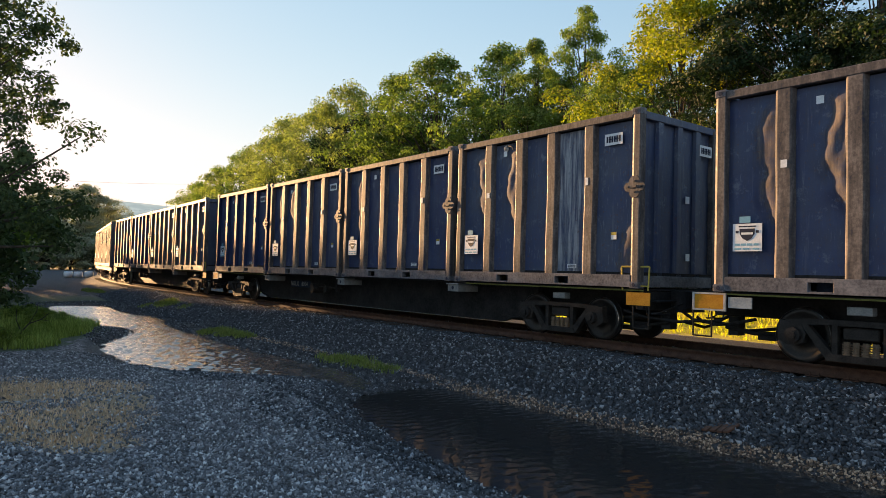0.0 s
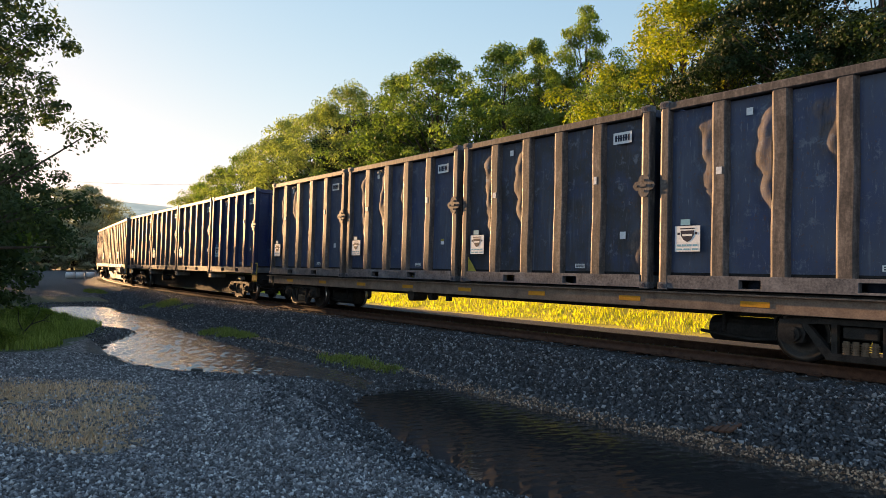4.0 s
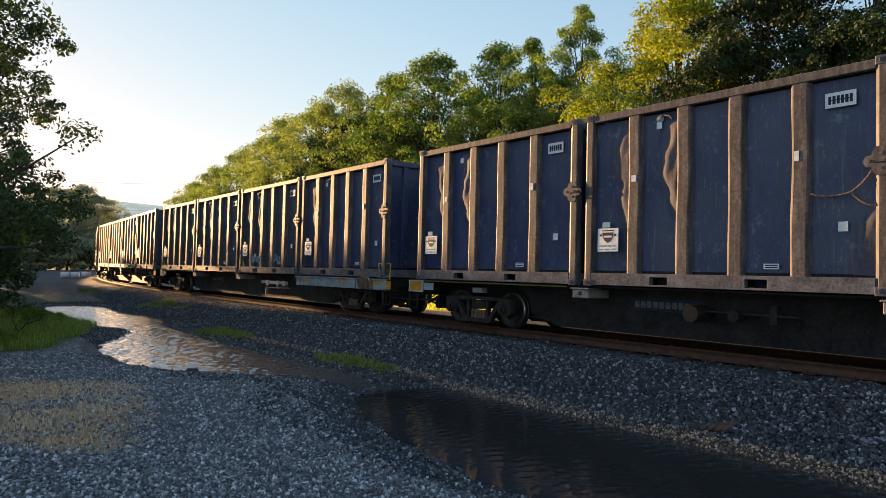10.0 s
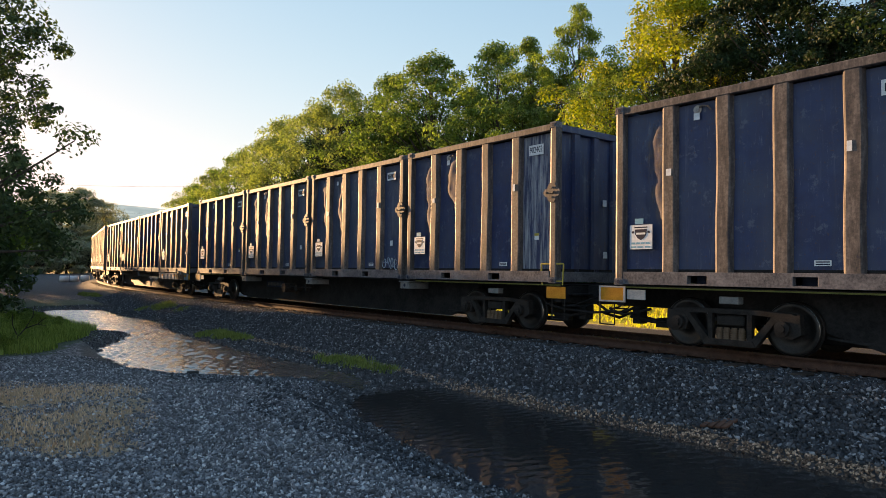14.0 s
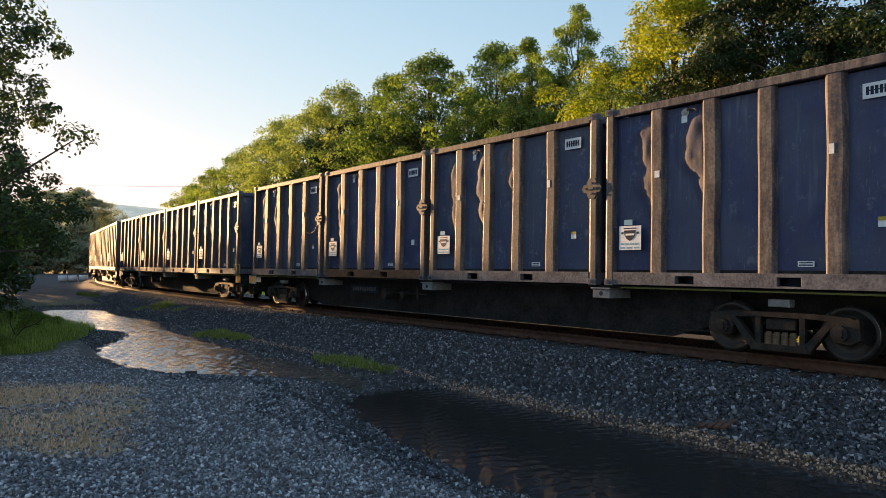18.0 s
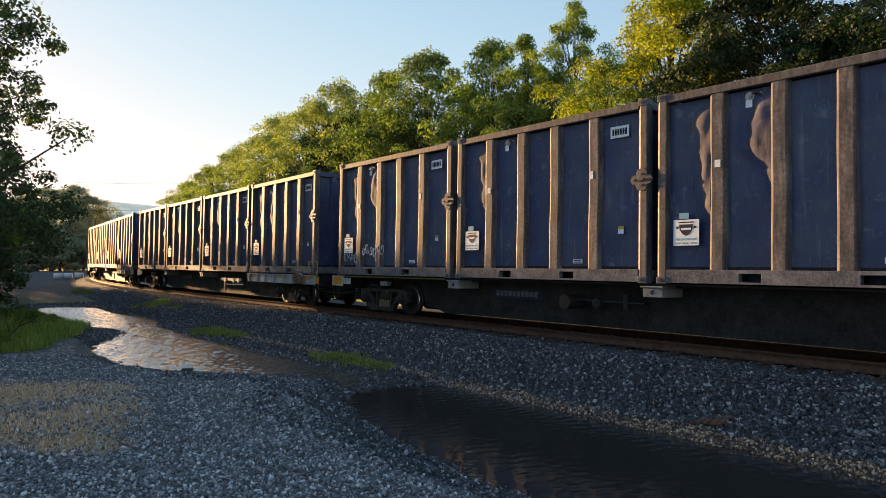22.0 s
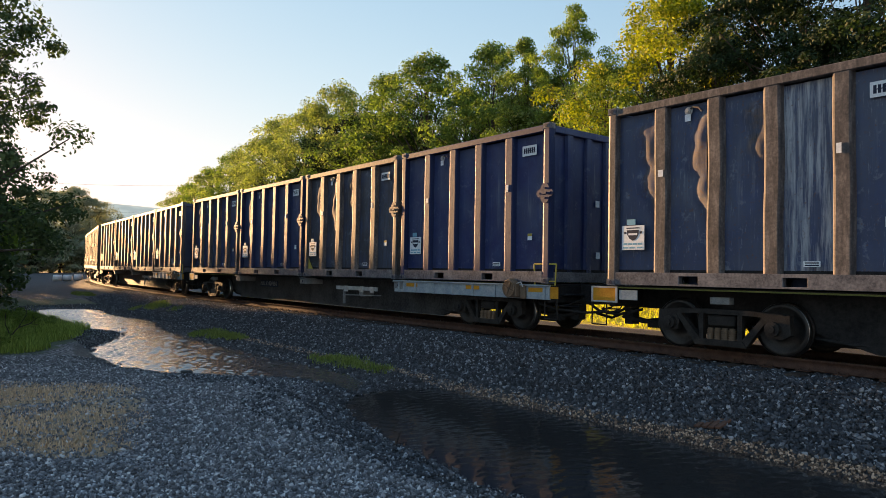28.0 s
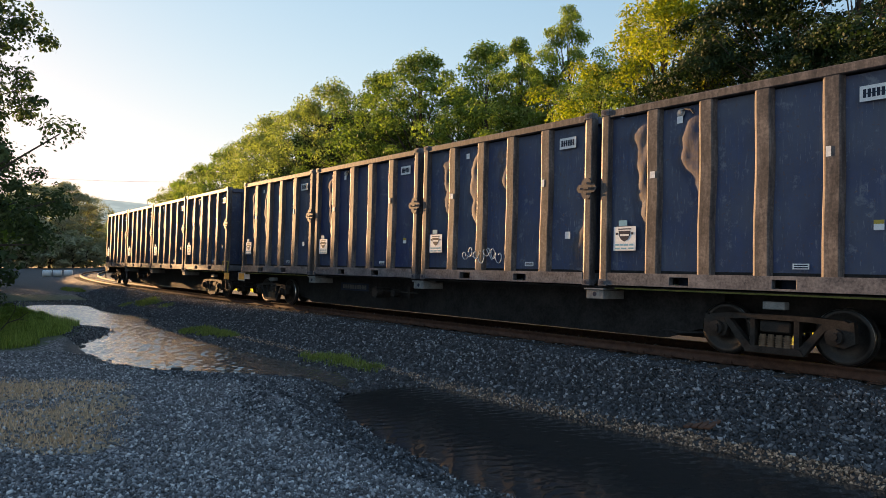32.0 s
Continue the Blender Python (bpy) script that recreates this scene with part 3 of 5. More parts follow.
def dented(w, h, seed, strength, push=0.0, low=0.0, foot=0.0, nx=18, nz=32):
    """A plate in the xz plane, bulged and dented, facing +y; pushed out at its near edge, below low or above foot where these are given."""
    rnd = random.Random(seed)
    dents = [(rnd.uniform(-0.1, w + 0.1), rnd.uniform(0.1, h), rnd.uniform(0.12, 0.32), rnd.uniform(0.18, 0.6), rnd.uniform(-1, 1)) for _ in range(9)]
    ph, reach = rnd.uniform(0, 9), rnd.uniform(0.16, 0.32)
    verts, rub_sheen = [], []
    for j in range(nz + 1):
        for i in range(nx + 1):
            x, z = w * i / nx, h * j / nz
            edge = min(1, 9 * (1 - i / nx)) * min(1, 9 * min(j / nz, 1 - j / nz))
            d = 0.35 * math.sin(math.pi * i / nx) * math.sin(math.pi * j / nz)
            for cx, cz, rx, rz, a in dents:
                d += 0.45 * a * math.exp(-((x - cx) / rx) ** 2 - ((z - cz) / rz) ** 2)
            c = reach + 0.065 * math.sin(z * 2.9 + ph) + 0.05 * math.sin(z * 6.1 + 2 * ph) * math.sin(z * 1.7 + ph) + 0.026 * math.sin(z * 13 + ph) + 0.014 * math.sin(z * 23 + 2 * ph)
            c -= 0.7 * min(1, max(0, (z - low * h) / 0.5 + 0.5)) if low else 0.0
            c -= 0.7 * min(1, max(0, (foot * h - z) / 1.3 + 0.4)) + 0.5 * max(0, (z - 0.93 * h) / (0.07 * h)) if foot else 0.0
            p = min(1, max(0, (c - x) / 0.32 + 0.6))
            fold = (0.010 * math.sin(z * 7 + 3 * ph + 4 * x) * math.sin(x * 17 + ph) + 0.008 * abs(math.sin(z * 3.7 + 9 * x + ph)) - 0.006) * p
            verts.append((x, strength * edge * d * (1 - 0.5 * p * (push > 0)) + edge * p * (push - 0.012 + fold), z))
            # mask follows the pushed-out sheet: worn steel and painted sun sheen together
            rub_sheen.append(min(1, max(0, (p - 0.42) / 0.22)) * edge if push else 0.0)
    faces = [(j * (nx + 1) + i + 1, j * (nx + 1) + i, (j + 1) * (nx + 1) + i, (j + 1) * (nx + 1) + i + 1) for j in range(nz) for i in range(nx)]
    return verts, faces, rub_sheen


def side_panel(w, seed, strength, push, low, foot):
    v, f, rub_sheen = dented(w, HIGH - 0.40, seed, strength, push, low, foot)
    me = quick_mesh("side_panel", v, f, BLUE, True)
    me.attributes.new("rub_sheen", "FLOAT", "POINT").data.foreach_set("value", np.array(rub_sheen, np.float32))
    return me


def rib_mesh(seed, strength):
    """A hat-section rib along z, a little bent."""
    rnd = random.Random(seed)
    bm, rings = bmesh.new(), []
    ph, amp = rnd.uniform(0, 9), strength * rnd.uniform(0.15, 0.6)
    for j in range(15):
        z = (HIGH - 0.38) * j / 14
        k = math.sin(math.pi * j / 14)
        dx, dy = amp * k * math.sin(z * 2.3 + ph), -amp * k * max(0, math.sin(z * 1.6 + 1.3 * ph)) * 0.8
        rings.append([bm.verts.new((a + dx, b + (dy if b > 0.02 else 0), z)) for a, b in ((-0.150, 0), (-0.126, 0.096), (-0.104, 0.12), (0.082, 0.12), (0.108, 0.112), (0.124, 0.092), (0.150, 0))])
    for a, b in zip(rings, rings[1:]):
        for i in range(6):
            bm.faces.new((a[i], a[i + 1], b[i + 1], b[i]))
    bm.faces.new(rings[0][::-1])
    bm.faces.new(rings[-1])
    return mesh_of("rib", bm, RIB)


def meshes_for_containers():
    M = {}
    bm = bmesh.new()
    prism(bm, [(-0.09, -0.17), (0.09, -0.17), (0.09, -0.024), (0.042, 0.0), (-0.076, 0.0), (-0.09, -0.012)], 0.11, HIGH - 0.11, "z")
    M["post"] = mesh_of("corner_post", bm, RIB, 0.003)
    bm = bmesh.new()
    box(bm, -0.095, 0.095, -0.18, 0.008, 0.0, 0.125)
    box(bm, -0.045, 0.045, 0.0, 0.010, 0.035, 0.095)
    M["casting"] = mesh_of("corner_casting", bm, RAILGREY, 0.008)
    # flat ink-dark disc paints the shade inside the casting's hole
    bm = bmesh.new()
    disc(bm, (0.0, 0.065), 0.036, 0.0085, 0.0135, k=12)
    M["hole"] = mesh_of("casting_hole", bm, INK)
    half = LEN / 2
    bm = bmesh.new()
    box(bm, -half + 0.18, half - 0.18, -0.12, 0.0, HIGH - 0.17, HIGH - 0.03)
    M["top"] = mesh_of("top_rail", bm, RIB, 0.012)
    # bottom rail with two fork pockets cut through it
    bm = bmesh.new()
    cuts = [half - 1.86, half - 1.50, half - 3.62, half - 3.26]
    xs = sorted([-half + 0.18, *cuts, half - 0.18])
    zs = (0.02, 0.055, 0.19, 0.25)
    grid = [[bm.verts.new((x, 0.0, z)) for z in zs] for x in xs]
    cells = [bm.faces.new((grid[i][j], grid[i + 1][j], grid[i + 1][j + 1], grid[i][j + 1])) for i in range(5) for j in range(3) if not (j == 1 and i in (1, 3))]
    out = bmesh.ops.extrude_face_region(bm, geom=cells)["geom"]
    bmesh.ops.translate(bm, verts=[v for v in out if isinstance(v, bmesh.types.BMVert)], vec=(0, -0.12, 0))
    M["bottom"] = mesh_of("bottom_rail", bm, RAILGREY, 0.005)
    M["rusted"] = M["bottom"].copy()
    M["rusted"].materials[0] = RUSTRAIL
    # ink-dark block behind each opening stands in for the pocket's shade
    bm = bmesh.new()
    box(bm, -0.18, 0.18, -0.60, -0.30, 0.055, 0.19)
    M["pocket"] = mesh_of("fork_pocket", bm, INK)
    bm = bmesh.new()
    box(bm, -half + 0.02, half - 0.02, -WIDE / 2 + 0.10, WIDE / 2 - 0.125, 0.20, 0.30)
    M["floor"] = mesh_of("floor", bm, CARBLACK)
    bm = bmesh.new()
    box(bm, -half + 0.05, half - 0.05, -WIDE / 2 + 0.02, -WIDE / 2 + 0.08, 0.05, HIGH - 0.03)
    for r in RIBS:
        box(bm, half - r - 0.12, half - r + 0.12, -WIDE / 2, -WIDE / 2 + 0.021, 0.2, HIGH - 0.1)
    M["back"] = mesh_of("far_side", bm, BLUE)
    # end wall: plate set back between the posts, two ribs and a header
    v, f, _ = dented(WIDE - 0.34, HIGH - 0.36, 77, 0.018)
    M["end"] = quick_mesh("end_panel", v, f, BLUE, True)
    bm = bmesh.new()
    prism(bm, [(-0.10, 0.0), (-0.08, 0.07), (0.08, 0.07), (0.10, 0.0)], 0.24, HIGH - 0.15, "z")
    M["endrib"] = mesh_of("end_rib", bm, BLUE, 0.006)
    bm = bmesh.new()
    box(bm, -WIDE / 2 + 0.18, WIDE / 2 - 0.18, -0.10, 0.0, HIGH - 0.19, HIGH - 0.05)
    M["header"] = mesh_of("end_header", bm, BLUE, 0.01)
    bm = bmesh.new()
    box(bm, -WIDE / 2 + 0.18, WIDE / 2 - 0.18, -0.10, 0.0, 0.03, 0.24)
    M["sill"] = mesh_of("end_sill", bm, RAILGREY, 0.01)
    for k in range(3):
        rnd = random.Random(50 + k)
        verts, nx, ny = [], 22, 10
        for i in range(nx + 1):
            for j in range(ny + 1):
                x, y = -half + 0.12 + (LEN - 0.24) * i / nx, -WIDE / 2 + 0.1 + (WIDE - 0.2) * j / ny
                sag = math.sin(math.pi * i / nx) * math.sin(math.pi * j / ny)
                verts.append((x, y, HIGH - 0.07 + 0.05 * sag + (0.035 if k else 0.012) * rnd.uniform(-1, 1)))
        M["cover", k] = quick_mesh("load_cover", verts, [(i * 11 + j, (i + 1) * 11 + j, (i + 1) * 11 + j + 1, i * 11 + j + 1) for i in range(nx) for j in range(ny)], TARP, True)
    # diamond-shaped latch bracket on the front post
    bm = bmesh.new()
    prism(bm, [(-0.24, 0), (-0.19, 0.075), (-0.12, 0.085), (-0.11, 0.14), (-0.06, 0.20), (0.06, 0.20), (0.11, 0.14), (0.12, 0.085), (0.19, 0.075), (0.24, 0), (0.19, -0.075), (0.12, -0.085), (0.11, -0.14), (0.06, -0.20), (-0.06, -0.20), (-0.11, -0.14), (-0.12, -0.085), (-0.19, -0.075)], 0.0, 0.018)
    for x, z in ((-0.15, 0), (0.15, 0), (0, 0.1), (0, -0.1)):
        disc(bm, (x, z), 0.022, 0.015, 0.034, k=8)
    box(bm, -0.06, 0.06, 0.015, 0.045, -0.02, 0.02)
    M["latch"] = mesh_of("latch_bracket", bm, RIB)
    # placard with an emblem and bars of writing
    bm = bmesh.new()
    box(bm, -0.24, 0.24, 0.0, 0.006, 0.0, 0.44)
    M["placard"] = mesh_of("placard", bm, WHITE)
    bm = bmesh.new()
    box(bm, -0.09, 0.09, 0.0, 0.006, 0.0, 0.10)
    M["tab"] = mesh_of("placard_tab", bm, CYAN)
    bm = bmesh.new()
    prism(bm, [(-0.13, 0.36), (0.13, 0.36), (0.12, 0.27), (0.07, 0.20), (0, 0.165), (-0.07, 0.20), (-0.12, 0.27)], 0.006, 0.009)
    box(bm, -0.19, -0.14, 0.006, 0.009, 0.29, 0.33)
    box(bm, 0.14, 0.19, 0.006, 0.009, 0.29, 0.33)
    box(bm, -0.14, 0.14, 0.006, 0.009, 0.385, 0.405)
    M["emblem"] = mesh_of("emblem", bm, INK)
    bm = bmesh.new()
    for k, x in enumerate((-0.19, -0.08, 0.02, 0.12)):
        box(bm, x, x + 0.08, 0.006, 0.009, 0.09, 0.125)
    for k, x in enumerate((-0.2, -0.04, 0.10)):
        box(bm, x, x + 0.11, 0.006, 0.009, 0.025, 0.055)
    M["lines"] = mesh_of("writing_block", bm, CYAN)
    bm = bmesh.new()
    box(bm, -0.095, 0.095, 0.009, 0.011, 0.265, 0.30)
    M["crest"] = mesh_of("emblem_band", bm, WHITE)
    bm = bmesh.new()
    box(bm, -0.21, 0.21, 0.0, 0.005, -0.11, 0.11)
    M["number"] = mesh_of("number_panel", bm, WHITE)
    for k, (w, h) in enumerate(((0.11, 0.12), (0.24, 0.085), (0.13, 0.14), (0.07, 0.15), (0.10, 0.12))):
        bm = bmesh.new()
        box(bm, -w / 2, w / 2, 0.0, 0.004, -h / 2, h / 2)
        M["sticker", k] = mesh_of("sticker", bm, WHITE)
    bm = bmesh.new()
    box(bm, -0.065, 0.065, 0.004, 0.006, 0.015, 0.07)
    M["yellowband"] = mesh_of("yellow_band", bm, YELLOW)
    bm = bmesh.new()
    box(bm, -0.10, 0.10, 0.004, 0.006, -0.028, -0.008)
    box(bm, -0.10, 0.10, 0.004, 0.006, 0.008, 0.026)
    M["stripe"] = mesh_of("writing_block", bm, INK)
    # round cap of the air vent under the top rail
    bm = bmesh.new()
    disc(bm, (0, 0), 0.075, 0.0, 0.012, k=14)
    disc(bm, (0, 0), 0.052, 0.012, 0.045, k=14)
    disc(bm, (0, 0), 0.030, 0.045, 0.062, k=14)
    M["cap"] = mesh_of("vent_cap", bm, FRAMEWHITE, 0.006)
    bm = bmesh.new()
    tube(bm, [(-0.02, 0.01, 0.03), (-0.10, 0.035, 0.05), (-0.22, 0.05, 0.02), (-0.26, 0.03, -0.05)], 0.016, 6)
    M["hook"] = mesh_of("chain_hook", bm, RIB)
    bounds = [0.18, *RIBS, LEN - 0.18]
    spans = []
    for i in range(5):
        a = bounds[i] + (0.12 if i else 0.0)
        b = bounds[i + 1] - (0.12 if i < 4 else 0.0)
        spans.append((a, b - a))
    M["spans"] = spans
    for i, (a, w) in enumerate(spans):
        for k in range(6):
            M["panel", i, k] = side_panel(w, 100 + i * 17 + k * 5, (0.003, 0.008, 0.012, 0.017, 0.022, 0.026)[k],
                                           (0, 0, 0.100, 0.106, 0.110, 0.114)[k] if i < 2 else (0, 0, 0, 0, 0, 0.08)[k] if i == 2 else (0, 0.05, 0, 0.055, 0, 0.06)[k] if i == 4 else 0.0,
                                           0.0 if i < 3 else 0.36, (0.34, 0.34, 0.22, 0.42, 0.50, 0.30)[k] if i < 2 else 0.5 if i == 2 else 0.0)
    for k in range(6):
        M["rib", k] = rib_mesh(300 + k, (0.004, 0.012, 0.02, 0.03, 0.035, 0.04)[k])
    return M


CM = meshes_for_containers()


def lettering(text, size, mat, name, spread=1.0, tall=1.0):
    """Writing as a thin mesh in the xz plane, read from +y, centred."""
    c = bpy.data.curves.new("writing", "FONT")
    c.body, c.size, c.extrude, c.align_x, c.align_y, c.space_character = text, size, 0.0015, "CENTER", "CENTER", spread
    c.resolution_u = 2
    ob = bpy.data.objects.new("writing", c)
    scene.collection.objects.link(ob)
    bpy.context.view_layer.update()
    me = bpy.data.meshes.new_from_object(ob)
    bpy.data.objects.remove(ob)
    me.transform(Matrix.Diagonal((1, 1, tall, 1)) @ Matrix.Rotation(math.pi, 4, "Z") @ Matrix.Rotation(math.pi / 2, 4, "X"))
    me.name = name
    me.materials.clear()
    me.materials.append(mat)
    return me


def bars(count, w, h, mat, name):
    bm = bmesh.new()
    for i in range(count):
        x = (i - (count - 1) / 2) * w
        box(bm, x - w * 0.36, x + w * 0.36, 0.0, 0.003, -h / 2, h / 2)
    box(bm, -w * count / 2 + w * 0.2, w * count / 2 - w * 0.2, 0.0, 0.002, -h * 0.06, h * 0.06)
    bmesh.ops.remove_doubles(bm, verts=bm.verts, dist=0.00001)
    return mesh_of(name, bm, mat)


BAR6 = bars(6, 0.058, 0.12, INK, "number_block")

# car, container from the front: number that can be read
NUMBERS = {(1, 0): "901084", (1, 3): "902486", (3, 0): "902521", (3, 1): "902136", (3, 2): "901270", (5, 0): "4058", (8, 0): "902402", (11, 1): "4133", (11, 3): "900486",
           (13, 3): "901290", (13, 2): "ETSU\n4414", (14, 1): "902427", (16, 3): "901741", (16, 2): "902517", (17, 3): "901914", (17, 2): "901047"}
# how worn each container is, car by car: 0 clean navy, 1 navy, 2 faded, 3 dark and grimy
LOOKS = {-1: "1111", 0: "2110", 1: "2300", 2: "2322", 3: "0122", 4: "3220", 5: "2121", 6: "1323", 7: "1321", 8: "1221", 9: "2012", 10: "1212",
         11: "2211", 12: "2112", 13: "1132", 14: "0011", 15: "1132", 16: "0301", 17: "2121", 18: "2212", 19: "2211"}
# scrawls: how far from the rear end, how high, letters
GRAFFITI = {(6, 1): ((1.35, 0.55, 5), (3.15, 0.55, 4)), (12, 3): ((0.35, 0.55, 4), (1.35, 0.70, 6)), (18, 1): ((1.6, 0.60, 7),), (7, 1): ((0.38, 0.50, 4),), (8, 1): ((4.3, 0.45, 4),), (17, 0): ((3.2, 0.55, 5),)}
CHAINED = {(9, 3), (10, 3), (5, 2)}     # chain brace across the last bay
STREAKED = {(12, 0): 4, (15, 3): 3, (8, 0): 4, (0, 0): 3, (17, 0): 2, (9, 2): 0}     # the bay with pale spilt streaks
RUSTY = {(10, 2)}


def container(n, k):
    kind = int(LOOKS.get(n, "1212")[k])
    rnd = random.Random(1000 + n * 7 + k)
    number = NUMBERS.get((n, k), "")
    label = ("clean navy blue", "navy blue", "faded and dented blue", "grimy dark dented")[kind] + " steel waste container with worn ribs"
    e = new("waste_container")
    tagged(e, label, "container", "containers on the train")
    fade = (0.0, 0.14, 0.55, 0.22)[kind] + rnd.uniform(0, 0.12)
    rust = (0.15, 0.62, 0.80, 0.90)[kind] + rnd.uniform(-0.1, 0.1)
    dirt = (0.05, 0.22, 0.34, 0.95)[kind] + rnd.uniform(-0.05, 0.05)
    colour = (fade, max(0.05, rust), min(1, max(0, dirt)), 1)
    half, y = LEN / 2, WIDE / 2

    def add(name, me, m=None, to=e, label=""):
        ob = child(name, me, to, m, label)
        ob.color = colour
        return ob

    for x in (-half + 0.09, half - 0.09):
        for side in (0, 180):
            p = add("corner_post", CM["post"], pose(x, y if side == 0 else -y, 0, 0, 0, side))
            if side == 0:
                for z, rx in ((0.0, 0), (HIGH, 180)):
                    m = pose(0, 0, 0.0) if rx == 0 else Matrix.Translation((0, 0, HIGH)) @ Matrix.Scale(-1, 4, (0, 0, 1))
                    c = add("corner_casting", CM["casting"], m, p)
                    add("casting_hole", CM["hole"], m, p)
    add("top_rail", CM["top"], pose(0, y - 0.004, 0))
    add("top_rail", CM["top"], pose(0, -y + 0.004, 0, 0, 0, 180))
    b = add("bottom_rail", CM["rusted"] if (n, k) in RUSTY else CM["bottom"], pose(0, y - 0.002, 0))
    for x in (half - 1.68, half - 3.44):
        add("fork_pocket", CM["pocket"], pose(x, 0, 0), b)
    add("floor", CM["floor"])
    add("far_side", CM["back"])
    lift = False
    for i, (a, w) in enumerate(CM["spans"]):
        v = rnd.choice((((0, 0, 2), (0, 0, 1), (0,), (0,), (0,)), ((2, 3, 5), (3, 4, 4, 0), (0, 0, 3), (0,), (0, 1, 2)), ((2, 3, 5), (3, 4, 5), (2, 4, 5), (3,), (1, 2, 3)), ((4, 5), (3, 5), (5, 4), (4,), (4, 5)))[kind][i])
        lift = v > 1 if i == 0 else lift
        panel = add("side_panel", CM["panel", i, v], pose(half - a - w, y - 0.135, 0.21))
        if STREAKED.get((n, k)) == i:
            panel.color = (*colour[:3], 0.0)
            tagged(panel, "panel with pale streaks run down the paint")
    for i, r in enumerate(RIBS):
        v = min(5, max(0, kind + rnd.choice((0, 1, 1, 2))))
        add("rib", CM["rib", v], pose(half - r, y - 0.135, 0.22))
    for x, turn in ((-half, 90), (half, -90)):
        base = pose(x, 0, 0, 0, 0, turn)
        add("end_panel", CM["end"], base @ pose(-WIDE / 2 + 0.17, -0.10, 0.2))
        for r in (-0.62, 0.0, 0.62) if x < 0 else ():
            add("end_rib", CM["endrib"], base @ pose(r, -0.09, 0))
        if x < 0 and k == 0:
            q = add("number_panel", CM["number"], base @ pose(-0.86, -0.012, HIGH - 0.55))
            add("number_block", BAR6, pose(0, 0.006, 0), q)
            add("sticker", CM["sticker", 2], base @ pose(-0.32, -0.06, 1.75))
            add("sticker", CM["sticker", 2], base @ pose(-0.35, -0.06, 0.62))
        add("end_header", CM["header"], base)
        add("end_sill", CM["sill"], base)
    add("load_cover", CM["cover", (0, 1, 1, 2)[kind]])
    add("latch_bracket", CM["latch"], pose(-half + 0.10, y + 0.004, HIGH * 0.56))
    face = y - 0.095 + (0.02 if kind > 1 else 0.0)
    s = add("placard", CM["placard"], pose(half - 0.56, y - 0.022 if lift else face, 0.66, 0, 0, 180) @ pose(0, 0, 0, 0, 0, 180))
    add("emblem", CM["emblem"], None, s)
    add("writing_block", CM["lines"], None, s)
    add("emblem_band", CM["crest"], None, s)
    add("placard_tab", CM["tab"], pose(half - 0.52, y - 0.022 if lift else face, 1.115))
    p = pose(-half + 0.66, face, HIGH - 0.50)
    q = add("number_panel", CM["number"], p)
    if number:
        add("number", lettering(number, 0.17 if len(number) == 4 else 0.125 if "\n" not in number else 0.10, INK, "number", 1.0, 1.5 if "\n" not in number else 1.15), pose(0, 0.007, 0), q, "number " + number.replace("\n", " "))
    else:
        add("number_block", BAR6, pose(0, 0.006, 0), q)
    for j, (x, z) in enumerate(((half - 1.62, HIGH - 0.42), (-half + 1.65, 0.40), (-half + 0.62, 0.98), (half - 4.05, HIGH * 0.62), (half - 1.13, HIGH * 0.60))):
        s = add("sticker", CM["sticker", j], pose(x, face if j < 3 else y - 0.0145, z))
        if j == 2 and rnd.random() < 0.6:
            add("yellow_band", CM["yellowband"], None, s)
        if j == 1:
            add("writing_block", CM["stripe"], None, s)
    if rnd.random() < 0.75:
        c = add("vent_cap", CM["cap"], pose(half - 1.62, face - 0.03, HIGH - 0.30))
        add("chain_hook", CM["hook"], None, c)
    if kind == 3:
        bm = bmesh.new()
        prism(bm, [(0.0, 0.0), (0.0, 0.34), (-0.30, 0.0)], 0.0, 0.004)
        part("yellow_corner", bm, YELLOW, e, "faded yellow triangle").matrix_basis = pose(half - 0.19, face, 0.255)
    for a, z, letters in GRAFFITI.get((n, k), ()):
        bm, pts = bmesh.new(), []
        for w in range(letters):
            x0, ph, tall = w * 0.19, rnd.uniform(0, 6), rnd.uniform(0.12, 0.24)
            pts += [(-x0 - 0.075 * math.cos(i * 0.64 + ph) - 0.008 * i, 0.0, 0.6 * tall * math.sin(i * 0.64 + ph) + 0.06 * math.sin(w * 1.9) + 0.004 * i * (w % 3 - 1)) for i in range(11)]
        tube(bm, pts, [0.007 + 0.006 * math.sin(0.3 + 0.27 * i) ** 2 for i in range(len(pts))], 4)
        part("graffiti", bm, SPRAY, e, "pale looping spray-painted scrawl").matrix_basis = pose(half - a, y - 0.075 + (0.055 if a < 2.0 and kind else 0.0), z)
    if (n, k) in CHAINED:
        bm = bmesh.new()
        for ends in (((-half + 1.05, 1.48), (-half + 0.50, 1.46)), ((-half + 0.50, 1.46), (-half + 0.16, 1.85)), ((-half + 0.50, 1.46), (-half + 0.16, 1.25))):
            for i in range(10):
                u0, u1 = i / 10, (i + 0.8) / 10
                (x0, z0), (x1, z1) = ends
                tube(bm, [(x0 + (x1 - x0) * u0, 0.012 * (i % 2), z0 + (z1 - z0) * u0 - 0.05 * math.sin(3.14 * u0)), (x0 + (x1 - x0) * u1, 0.012 * (i % 2), z0 + (z1 - z0) * u1 - 0.05 * math.sin(3.14 * u1))], 0.016, 5)
        part("chain", bm, SPRING, e, "rusty chain brace across the last bay").matrix_basis = pose(0, y - 0.03, 0)
    return e


